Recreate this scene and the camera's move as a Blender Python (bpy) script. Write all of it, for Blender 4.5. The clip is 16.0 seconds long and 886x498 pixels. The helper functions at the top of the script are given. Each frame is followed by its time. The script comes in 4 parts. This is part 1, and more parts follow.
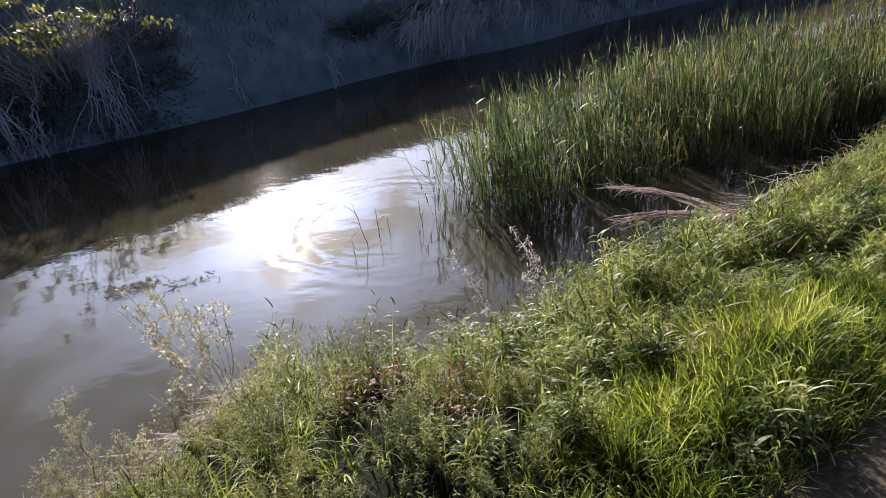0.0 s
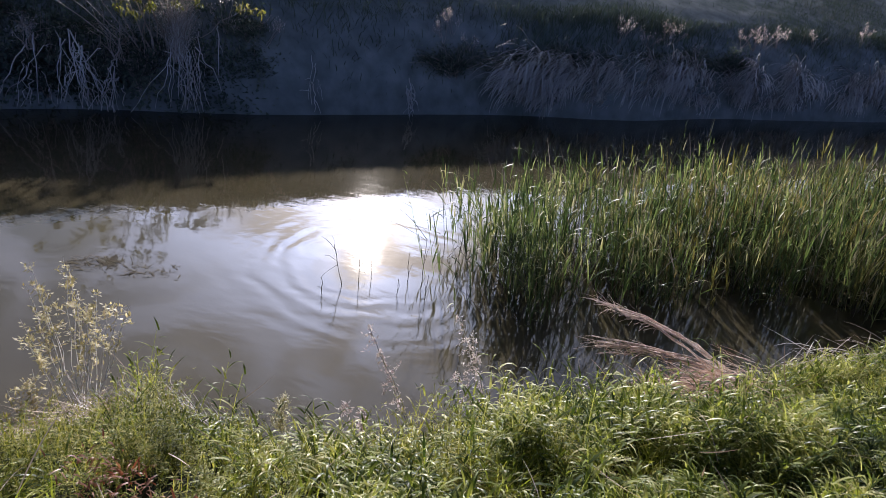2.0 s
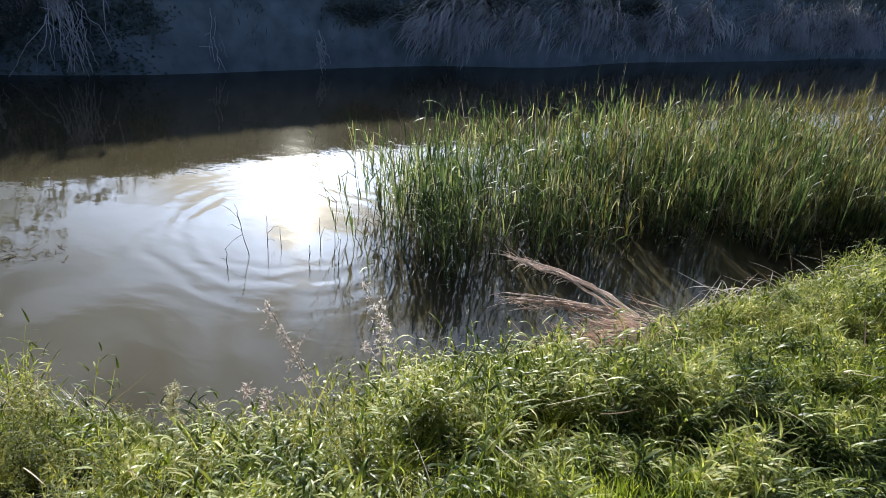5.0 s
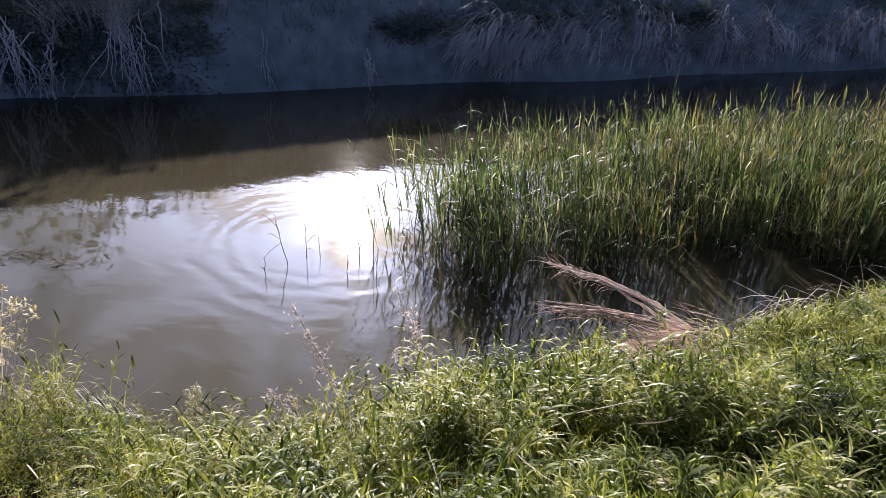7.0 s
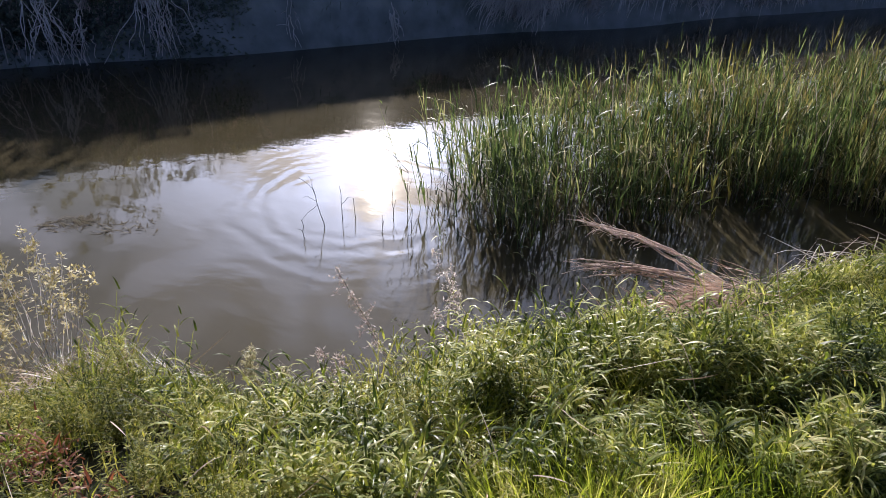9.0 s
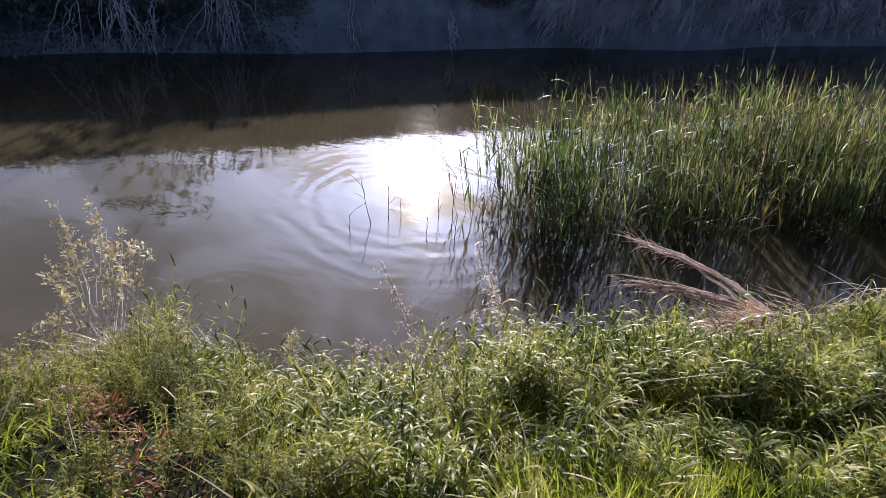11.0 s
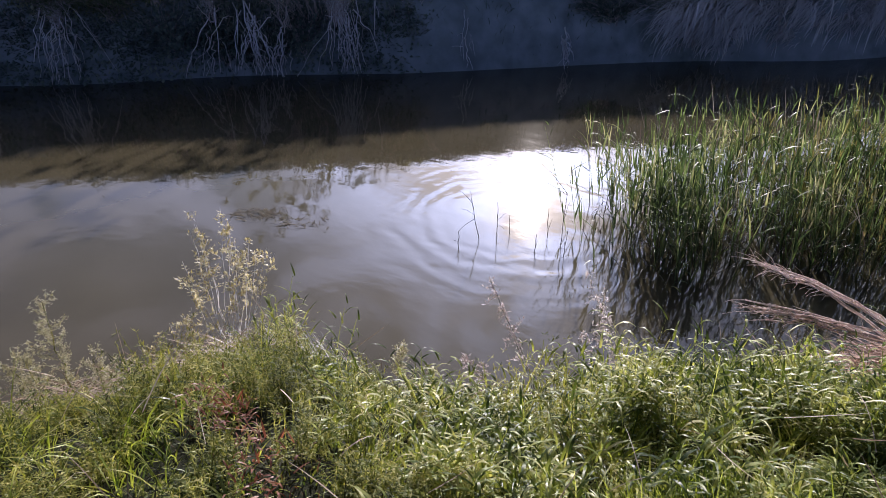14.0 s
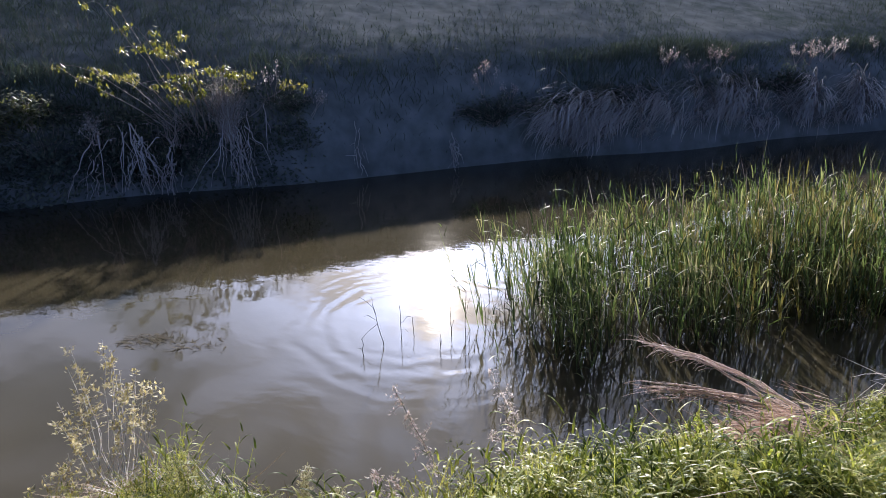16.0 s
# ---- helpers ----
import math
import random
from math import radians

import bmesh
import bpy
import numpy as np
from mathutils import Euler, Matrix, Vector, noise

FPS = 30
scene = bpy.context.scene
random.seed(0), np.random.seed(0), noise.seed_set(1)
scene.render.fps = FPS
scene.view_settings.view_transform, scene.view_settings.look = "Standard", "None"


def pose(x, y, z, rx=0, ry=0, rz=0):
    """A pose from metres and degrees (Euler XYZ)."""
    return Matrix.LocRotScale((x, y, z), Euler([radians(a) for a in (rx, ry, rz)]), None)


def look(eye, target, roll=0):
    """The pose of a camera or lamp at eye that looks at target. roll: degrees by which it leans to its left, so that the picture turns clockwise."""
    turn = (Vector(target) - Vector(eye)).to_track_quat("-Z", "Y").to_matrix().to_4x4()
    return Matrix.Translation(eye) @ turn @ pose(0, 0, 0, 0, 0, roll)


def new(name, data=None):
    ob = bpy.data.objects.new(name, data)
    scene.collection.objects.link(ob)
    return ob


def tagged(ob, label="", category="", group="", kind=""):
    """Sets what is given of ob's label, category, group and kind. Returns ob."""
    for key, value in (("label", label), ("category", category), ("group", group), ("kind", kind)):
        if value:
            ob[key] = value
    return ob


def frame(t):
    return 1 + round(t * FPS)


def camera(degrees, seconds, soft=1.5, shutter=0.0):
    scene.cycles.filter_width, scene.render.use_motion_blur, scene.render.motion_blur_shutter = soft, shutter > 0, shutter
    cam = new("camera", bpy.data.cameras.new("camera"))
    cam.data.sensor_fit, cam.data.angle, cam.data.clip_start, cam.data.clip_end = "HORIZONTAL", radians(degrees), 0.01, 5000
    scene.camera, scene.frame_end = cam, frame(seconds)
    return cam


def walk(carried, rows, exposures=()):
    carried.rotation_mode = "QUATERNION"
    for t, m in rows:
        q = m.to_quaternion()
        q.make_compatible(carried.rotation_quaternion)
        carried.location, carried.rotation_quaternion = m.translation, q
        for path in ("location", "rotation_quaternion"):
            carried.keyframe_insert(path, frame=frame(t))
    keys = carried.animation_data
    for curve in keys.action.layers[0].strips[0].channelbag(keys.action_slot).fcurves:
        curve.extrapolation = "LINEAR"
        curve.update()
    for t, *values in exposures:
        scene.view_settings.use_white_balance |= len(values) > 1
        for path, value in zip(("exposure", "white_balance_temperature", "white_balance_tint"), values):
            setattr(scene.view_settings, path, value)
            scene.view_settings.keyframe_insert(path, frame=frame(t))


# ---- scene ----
cam = camera(70.5, 16.0, soft=0.5)
PATH = [
    (0, (1.177, -0.084, 2.884), (0.588, 1.591, 1.964), -6.2),
    (0.5, (1.437, 0.173, 2.803), (0.687, 1.833, 1.979), -1.9),
    (1, (1.541, 0.506, 2.811), (0.702, 2.154, 2.05), 5.4),
    (1.5, (1.606, 0.72, 2.791), (0.698, 2.342, 2.051), 3.1),
    (2, (1.752, 0.874, 2.842), (0.918, 2.5, 2.03), 6.3),
    (2.5, (1.774, 0.977, 2.812), (1.196, 2.62, 1.829), 7.0),
    (3, (1.809, 1.054, 2.818), (1.374, 2.714, 1.79), 8.4),
    (3.5, (1.857, 1.2, 2.818), (1.422, 2.89, 1.843), 10.4),
    (4, (1.876, 1.195, 2.823), (1.441, 2.888, 1.852), 7.7),
    (4.5, (1.856, 1.16, 2.822), (1.362, 2.864, 1.898), 7.6),
    (5, (1.837, 1.136, 2.822), (1.227, 2.802, 1.9), 5.9),
    (5.2, (1.81, 1.105, 2.839), (1.097, 2.742, 1.94), 4.4),
    (7.5, (1.924, 1.307, 2.638), (1.113, 2.914, 1.766), 3.1),
    (8, (1.901, 1.283, 2.659), (1.025, 2.832, 1.747), 3.3),
    (8.5, (1.903, 1.238, 2.64), (1.004, 2.724, 1.648), 4.1),
    (9, (1.879, 1.194, 2.75), (1.064, 2.716, 1.742), 1.2),
    (9.5, (1.899, 1.196, 2.74), (1.1, 2.691, 1.679), 1.4),
    (11.8, (1.869, 1.077, 2.74), (0.891, 2.536, 1.782), 4.7),
    (12, (1.856, 1.08, 2.719), (0.881, 2.522, 1.734), 4.6),
    (12.5, (1.845, 1.098, 2.722), (0.7, 2.422, 1.756), 1.4),
    (13, (1.868, 1.104, 2.733), (0.641, 2.357, 1.772), -0.6),
    (13.5, (1.874, 1.108, 2.736), (0.67, 2.388, 1.78), -0.3),
    (14, (1.874, 1.099, 2.742), (0.667, 2.379, 1.791), -0.0),
    (14.5, (1.882, 1.099, 2.742), (0.675, 2.384, 1.798), 0.2),
    (15, (1.894, 1.092, 2.798), (0.677, 2.484, 2.037), 0.5),
    (15.5, (1.91, 1.12, 2.779), (0.791, 2.621, 2.075), -0.3),
    (16, (1.931, 1.147, 2.789), (0.872, 2.707, 2.123), -1.3),
]
walk(cam, [(t, look(eye, target, roll)) for t, eye, target, roll in PATH], exposures=[
    (0, 0.95, 6450, 14), (1.2, 0.94, 6450, 19), (2.2, 0.86, 6450, 16), (2.8, 0.88, 6500, 12), (3.6, 0.94, 6500, 5), (4.4, 1.16, 6500, 4), (5.0, 1.16, 6500, 4), (7.4, 1.14, 6500, 21),
    (8.2, 1.0, 6550, 18), (9.0, 0.96, 6600, 16), (12.0, 0.94, 6320, 23), (14.3, 0.98, 6300, 22), (15.0, 1.16, 6300, 20), (16, 1.03, 6350, 16)])

# ---- world, sun ----
SUN_EL, SUN_AZ = 23.6, -34.8          # degrees; azimuth from +y towards +x
world = bpy.data.worlds.new("sky")
scene.world = world
world.use_nodes = True
wn, wl = world.node_tree.nodes, world.node_tree.links
sky = wn.new("ShaderNodeTexSky")
sky.sky_type, sky.sun_disc = "NISHITA", False
sky.sun_elevation, sky.sun_rotation = radians(SUN_EL), radians(SUN_AZ % 360)
sky.air_density, sky.dust_density, sky.ozone_density = 1.0, 1.0, 2.0
# thin broken cloud over the whole sky, brightest where the sky is
way = wn.new("ShaderNodeTexCoord")
split = wn.new("ShaderNodeSeparateXYZ")
wl.new(way.outputs["Generated"], split.inputs[0])
lift = wn.new("ShaderNodeMath")
lift.operation, lift.inputs[1].default_value = "ADD", 0.12
wl.new(split.outputs["Z"], lift.inputs[0])
flat = wn.new("ShaderNodeVectorMath")
flat.operation = "DIVIDE"
wl.new(way.outputs["Generated"], flat.inputs[0])
wl.new(lift.outputs[0], flat.inputs[1])
cloud = wn.new("ShaderNodeTexNoise")
cloud.inputs["Scale"].default_value, cloud.inputs["Detail"].default_value, cloud.inputs["Distortion"].default_value = 3.2, 6, 0.6
wl.new(flat.outputs[0], cloud.inputs["Vector"])
cover = wn.new("ShaderNodeMapRange")
cover.inputs["From Min"].default_value, cover.inputs["From Max"].default_value = 0.40, 0.58
wl.new(cloud.outputs["Fac"], cover.inputs["Value"])
grey = wn.new("ShaderNodeRGBToBW")
wl.new(sky.outputs["Color"], grey.inputs[0])
white = wn.new("ShaderNodeMix")
white.data_type, white.blend_type = "RGBA", "MULTIPLY"
white.inputs["Factor"].default_value, white.inputs["B"].default_value = 1.0, (1.95, 2.2, 2.95, 1)
wl.new(grey.outputs[0], white.inputs["A"])
clouded = wn.new("ShaderNodeMix")
clouded.data_type = "RGBA"
wl.new(cover.outputs[0], clouded.inputs["Factor"])
wl.new(sky.outputs["Color"], clouded.inputs["A"])
wl.new(white.outputs["Result"], clouded.inputs["B"])
# haze and thin cloud scatter the light forward: the sky brightens round the sun
near_sun = wn.new("ShaderNodeVectorMath")
near_sun.operation = "DOT_PRODUCT"
el, az = radians(SUN_EL), radians(SUN_AZ)
near_sun.inputs[1].default_value = (math.sin(az) * math.cos(el), math.cos(az) * math.cos(el), math.sin(el))
wl.new(way.outputs["Generated"], near_sun.inputs[0])
front = wn.new("ShaderNodeMath")
front.operation, front.inputs[1].default_value = "MAXIMUM", 0.0
wl.new(near_sun.outputs["Value"], front.inputs[0])
peak = wn.new("ShaderNodeMath")
peak.operation, peak.inputs[1].default_value = "POWER", 4.0
wl.new(front.outputs[0], peak.inputs[0])
# and towards the horizon, where the haze is deepest
low = wn.new("ShaderNodeMath")
low.operation, low.use_clamp, low.inputs[0].default_value = "SUBTRACT", True, 1.0
wl.new(split.outputs["Z"], low.inputs[1])
haze = wn.new("ShaderNodeMath")
haze.operation, haze.inputs[1].default_value = "POWER", 1.3
wl.new(low.outputs[0], haze.inputs[0])
deep = wn.new("ShaderNodeMath")
deep.operation, deep.inputs[1].default_value, deep.inputs[2].default_value = "MULTIPLY_ADD", 1.7, 0.10
wl.new(haze.outputs[0], deep.inputs[0])
gain = wn.new("ShaderNodeMath")
gain.operation, gain.inputs[1].default_value = "MULTIPLY_ADD", 4.2
wl.new(peak.outputs[0], gain.inputs[0])
wl.new(deep.outputs[0], gain.inputs[2])
veil = wn.new("ShaderNodeMath")
veil.operation, veil.inputs[1].default_value = "POWER", 500.0
wl.new(front.outputs[0], veil.inputs[0])
halo = wn.new("ShaderNodeMath")
halo.operation, halo.inputs[1].default_value = "MULTIPLY_ADD", 6.0
wl.new(veil.outputs[0], halo.inputs[0])
wl.new(gain.outputs[0], halo.inputs[2])
bright = wn.new("ShaderNodeMix")
bright.data_type, bright.blend_type = "RGBA", "MULTIPLY"
bright.inputs["Factor"].default_value = 1.0
wl.new(clouded.outputs["Result"], bright.inputs["A"])
wl.new(halo.outputs[0], bright.inputs["B"])
# the clear sky away from the sun is the bluer part
side = wn.new("ShaderNodeMapRange")
side.inputs["From Min"].default_value, side.inputs["From Max"].default_value = -0.3, 0.75
wl.new(near_sun.outputs["Value"], side.inputs["Value"])
blue = wn.new("ShaderNodeMix")
blue.data_type = "RGBA"
blue.inputs["A"].default_value, blue.inputs["B"].default_value = (0.72, 0.98, 1.55, 1), (1, 1, 1, 1)
wl.new(side.outputs[0], blue.inputs["Factor"])
tinted = wn.new("ShaderNodeMix")
tinted.data_type, tinted.blend_type = "RGBA", "MULTIPLY"
tinted.inputs["Factor"].default_value = 1.0
wl.new(bright.outputs["Result"], tinted.inputs["A"])
wl.new(blue.outputs["Result"], tinted.inputs["B"])
wl.new(tinted.outputs["Result"], wn["Background"].inputs["Color"])
wn["Background"].inputs["Strength"].default_value = 0.022
lamp = bpy.data.lights.new("sun", "SUN")
lamp.energy, lamp.angle, lamp.color = 5.0, radians(0.9), (1.0, 0.95, 0.87)
el, az = radians(SUN_EL), radians(SUN_AZ)
to_sun = Vector((math.sin(az) * math.cos(el), math.cos(az) * math.cos(el), math.sin(el)))
sun = new("sun", lamp)
sun.matrix_world = look(to_sun * 60, (0, 0, 0))

# ---- canal coordinates: u along the canal, s across it towards the far bank ----
UX, UY = 0.62, 0.7846
rng = np.random.default_rng(7)


def W(u, s, z):
    """World place of the canal coordinates."""
    return Vector((UX * u - UY * s, UY * u + UX * s, z))


def WA(u, s, z):
    u, s, z = np.broadcast_arrays(np.asarray(u, float), np.asarray(s, float), np.asarray(z, float))
    return np.stack([UX * u - UY * s, UY * u + UX * s, z], axis=-1)


def wave2(u, s, seed, scale):
    """A smooth random field of about -1 to 1."""
    r = np.random.default_rng(seed)
    out = 0.0
    for k in range(7):
        a, f, p = r.uniform(0, 6.28), scale * r.uniform(0.5, 1.9), r.uniform(0, 6.28)
        out = out + np.sin(f * (np.cos(a) * u + np.sin(a) * s) + p)
    return out / 3.2


EDGE_U = [-30, -1.5, -0.1, 0.6, 1.1, 1.5, 1.9, 2.3, 2.9, 3.6, 4.2, 4.6, 5.1, 5.5, 6.2, 7.2, 8.8, 12, 40]
EDGE_S = [2.2, 2.1, 2.15, 2.35, 2.6, 2.65, 2.35, 1.95, 1.8, 1.85, 1.9, 1.7, 1.6, 1.85, 1.85, 1.65, 1.45, 1.35, 1.35]
BANK_Q = [-60, -6, -0.6, -0.2, 0.0, 0.15, 0.3, 0.5, 0.75, 0.95, 1.05, 1.4, 2.0]
BANK_Z = [1.0, 1.05, 1.12, 1.12, 1.12, 1.10, 1.03, 0.86, 0.54, 0.20, 0.0, -0.5, -0.8]
FAR_S = [9.0, 11.2, 11.4, 11.46, 11.6, 11.78, 12.0, 12.3, 12.8, 13.5, 16, 24, 34, 60, 160]
FAR_Z = [-0.8, -0.5, -0.05, 0.12, 0.72, 1.20, 1.57, 1.90, 2.21, 2.50, 3.38, 6.28, 7.0, 7.0, 7.0]


def bank_edge(u):
    return np.interp(u, EDGE_U, EDGE_S)


def ground_z(u, s):
    u, s = np.broadcast_arrays(np.asarray(u, float), np.asarray(s, float))
    near = np.interp(s / bank_edge(u), BANK_Q, BANK_Z)
    shift = 0.12 * wave2(u, 0 * u, 3, 1.1)
    far = np.interp(s + shift, FAR_S, FAR_Z)
    z = np.where(s < 6, near, far)
    z = z + np.where(s < 6, 0.03, np.interp(s, [12.0, 13.0], [0.06, 0.007])) * wave2(u, s, 5, 3.0) * np.clip(np.abs(z) * 2, 0, 1)
    hump = np.clip(s * 2.0, 0, 1) * np.clip((1.9 - s) * 2.0, 0, 1)
    z = z + np.interp(u, [3.6, 4.8], [0.055, 0.02]) * hump * wave2(u, s, 8, 4.4)
    return z + np.clip(np.abs(u) - 55, 0, 200) * 0.14


# ---- materials ----
def material(name):
    m = bpy.data.materials.new(name)
    m.use_nodes = True
    return m, m.node_tree.nodes, m.node_tree.links, m.node_tree.nodes["Principled BSDF"]


def ramp(nodes, stops):
    r = nodes.new("ShaderNodeValToRGB")
    while len(r.color_ramp.elements) < len(stops):
        r.color_ramp.elements.new(0.5)
    for e, (p, c) in zip(r.color_ramp.elements, stops):
        e.position, e.color = p, (*c, 1)
    return r


def leaf_material(name, stops, glow=(1.25, 1.2, 0.6), through_share=0.4, rough=0.45, spec=0.35, patch=1.2):
    """Thin leaves: each blade its own tone, patches across the stand, light through the blade."""
    m, n, l, b = material(name)
    geo = n.new("ShaderNodeNewGeometry")
    tone = ramp(n, stops)
    no = n.new("ShaderNodeTexNoise")
    no.inputs["Scale"].default_value, no.inputs["Detail"].default_value = patch, 3
    l.new(geo.outputs["Position"], no.inputs["Vector"])
    mix = n.new("ShaderNodeMath")
    mix.operation = "MULTIPLY_ADD"
    mix.inputs[1].default_value, mix.inputs[2].default_value = 2.0, -0.92
    l.new(no.outputs["Fac"], mix.inputs[0])
    add = n.new("ShaderNodeMath")
    add.operation, add.use_clamp = "MULTIPLY_ADD", True
    add.inputs[1].default_value = 0.85
    l.new(geo.outputs["Random Per Island"], add.inputs[0])
    l.new(mix.outputs[0], add.inputs[2])
    l.new(add.outputs[0], tone.inputs["Fac"])
    fine = n.new("ShaderNodeTexNoise")
    fine.inputs["Scale"].default_value = 60
    l.new(geo.outputs["Position"], fine.inputs["Vector"])
    vary = n.new("ShaderNodeMix")
    vary.data_type, vary.blend_type = "RGBA", "MULTIPLY"
    vary.inputs["Factor"].default_value = 0.35
    l.new(tone.outputs["Color"], vary.inputs["A"])
    l.new(fine.outputs["Color"], vary.inputs["B"])
    l.new(vary.outputs["Result"], b.inputs["Base Color"])
    b.inputs["Roughness"].default_value, b.inputs["Specular IOR Level"].default_value = rough, spec
    tr = n.new("ShaderNodeBsdfTranslucent")
    warm = n.new("ShaderNodeMix")
    warm.data_type, warm.blend_type = "RGBA", "MULTIPLY"
    warm.inputs["Factor"].default_value = 1.0
    warm.inputs["B"].default_value = (*glow, 1)
    l.new(tone.outputs["Color"], warm.inputs["A"])
    l.new(warm.outputs["Result"], tr.inputs["Color"])
    sh = n.new("ShaderNodeMixShader")
    sh.inputs["Fac"].default_value = through_share
    l.new(b.outputs[0], sh.inputs[1])
    l.new(tr.outputs[0], sh.inputs[2])
    l.new(sh.outputs[0], n["Material Output"].inputs["Surface"])
    return m


def earth_material(name, stops, scale, bump, rough=0.95):
    m, n, l, b = material(name)
    geo = n.new("ShaderNodeNewGeometry")
    a, c = n.new("ShaderNodeTexNoise"), n.new("ShaderNodeTexNoise")
    a.inputs["Scale"].default_value, a.inputs["Detail"].default_value = scale, 8
    c.inputs["Scale"].default_value, c.inputs["Detail"].default_value = scale * 14, 6
    l.new(geo.outputs["Position"], a.inputs["Vector"])
    l.new(geo.outputs["Position"], c.inputs["Vector"])
    add = n.new("ShaderNodeMath")
    add.operation = "MULTIPLY_ADD"
    add.inputs[1].default_value = 0.5
    l.new(c.outputs["Fac"], add.inputs[0])
    half = n.new("ShaderNodeMath")
    half.operation = "MULTIPLY"
    half.inputs[1].default_value = 0.5
    l.new(a.outputs["Fac"], half.inputs[0])
    l.new(half.outputs[0], add.inputs[2])
    r = ramp(n, stops)
    l.new(add.outputs[0], r.inputs["Fac"])
    l.new(r.outputs["Color"], b.inputs["Base Color"])
    b.inputs["Roughness"].default_value, b.inputs["Specular IOR Level"].default_value = rough, 0.0
    bp = n.new("ShaderNodeBump")
    bp.inputs["Strength"].default_value, bp.inputs["Distance"].default_value = 0.7, bump
    l.new(c.outputs["Fac"], bp.inputs["Height"])
    l.new(bp.outputs["Normal"], b.inputs["Normal"])
    return m


def bank_material(name, soil_tones, bare, relief):
    """Bare earth with broad patches of low green growth, greyed by painted haze."""
    m, n, l, b = material(name)
    geo = n.new("ShaderNodeNewGeometry")
    broad, mid, fine = (n.new("ShaderNodeTexNoise") for q in range(3))
    for node, scale, detail in ((broad, 0.33, 4), (mid, 2.4, 6), (fine, 17, 6)):
        node.inputs["Scale"].default_value, node.inputs["Detail"].default_value = scale, detail
        l.new(geo.outputs["Position"], node.inputs["Vector"])
    soil = ramp(n, soil_tones)
    moss = ramp(n, [(0.3, (0.09, 0.118, 0.105)), (0.55, (0.135, 0.165, 0.15)), (0.75, (0.185, 0.21, 0.19))])
    l.new(mid.outputs["Fac"], soil.inputs["Fac"])
    l.new(fine.outputs["Fac"], moss.inputs["Fac"])
    share = n.new("ShaderNodeMath")
    share.operation = "MULTIPLY_ADD"
    share.inputs[1].default_value = 0.35
    l.new(mid.outputs["Fac"], share.inputs[0])
    l.new(broad.outputs["Fac"], share.inputs[2])
    edge = n.new("ShaderNodeMapRange")
    edge.inputs["From Min"].default_value, edge.inputs["From Max"].default_value = bare, bare + 0.2
    l.new(share.outputs[0], edge.inputs["Value"])
    mix = n.new("ShaderNodeMix")
    mix.data_type = "RGBA"
    l.new(edge.outputs[0], mix.inputs["Factor"])
    l.new(moss.outputs["Color"], mix.inputs["A"])
    l.new(soil.outputs["Color"], mix.inputs["B"])
    l.new(mix.outputs["Result"], b.inputs["Base Color"])
    b.inputs["Roughness"].default_value, b.inputs["Specular IOR Level"].default_value = 0.95, 0.0
    bp = n.new("ShaderNodeBump")
    bp.inputs["Strength"].default_value, bp.inputs["Distance"].default_value = 0.5, relief
    l.new(fine.outputs["Fac"], bp.inputs["Height"])
    l.new(bp.outputs["Normal"], b.inputs["Normal"])
    return m


# near-bank earth, almost black: shade beneath the grass is in its tones
M_SHADE_EARTH = earth_material("earth", [(0.3, (0.0096, 0.0128, 0.008)), (0.5, (0.0176, 0.0216, 0.0136)), (0.62, (0.0272, 0.0288, 0.02)), (0.78, (0.048, 0.0432, 0.036))], 0.4, 0.03)
# far bank earth: haze and blue skylight are mixed into the tones
M_HAZY_BANK = bank_material("hazy_bank_earth", [(0.3, (0.145, 0.165, 0.165)), (0.5, (0.205, 0.23, 0.23)), (0.7, (0.27, 0.295, 0.295))], 0.40, 0.015)
# bleached stems; light falling on the far fans is added to their paleness
M_BLEACHED_LIT = leaf_material("bleached_lit_stem", [(0.0, (0.48, 0.46, 0.44)), (0.5, (0.70, 0.67, 0.64)), (1.0, (0.87, 0.85, 0.82))], glow=(1, 0.95, 0.9), through_share=0.1, rough=0.7, spec=0.2)
M_GRASS = leaf_material("fine_grass", [(0.0, (0.035, 0.06, 0.014)), (0.28, (0.12, 0.17, 0.030)), (0.6, (0.31, 0.36, 0.074)), (0.93, (0.53, 0.53, 0.18)), (1.0, (0.60, 0.55, 0.34))], glow=(1.42, 1.45, 0.62), through_share=0.43, spec=0.22, rough=0.42, patch=3.5)
M_BROAD = leaf_material("broad_grass", [(0.0, (0.035, 0.06, 0.02)), (0.4, (0.125, 0.165, 0.046)), (0.7, (0.33, 0.365, 0.12)), (1.0, (0.58, 0.56, 0.31))], glow=(1.5, 1.5, 0.6), rough=0.4, spec=0.2, through_share=0.38, patch=3.5)
M_WEED = leaf_material("weed_leaf", [(0.0, (0.03, 0.045, 0.012)), (0.45, (0.14, 0.165, 0.036)), (1.0, (0.44, 0.42, 0.15))], glow=(1.5, 1.45, 0.55), through_share=0.40, spec=0.15, rough=0.5, patch=3.5)
M_REED = leaf_material("reed_leaf", [(0.0, (0.018, 0.034, 0.016)), (0.35, (0.07, 0.11, 0.05)), (0.7, (0.20, 0.265, 0.118)), (0.95, (0.44, 0.43, 0.26)), (1.0, (0.56, 0.50, 0.40))], glow=(1.2, 1.25, 0.75), rough=0.45, spec=0.25, through_share=0.25, patch=2.6)
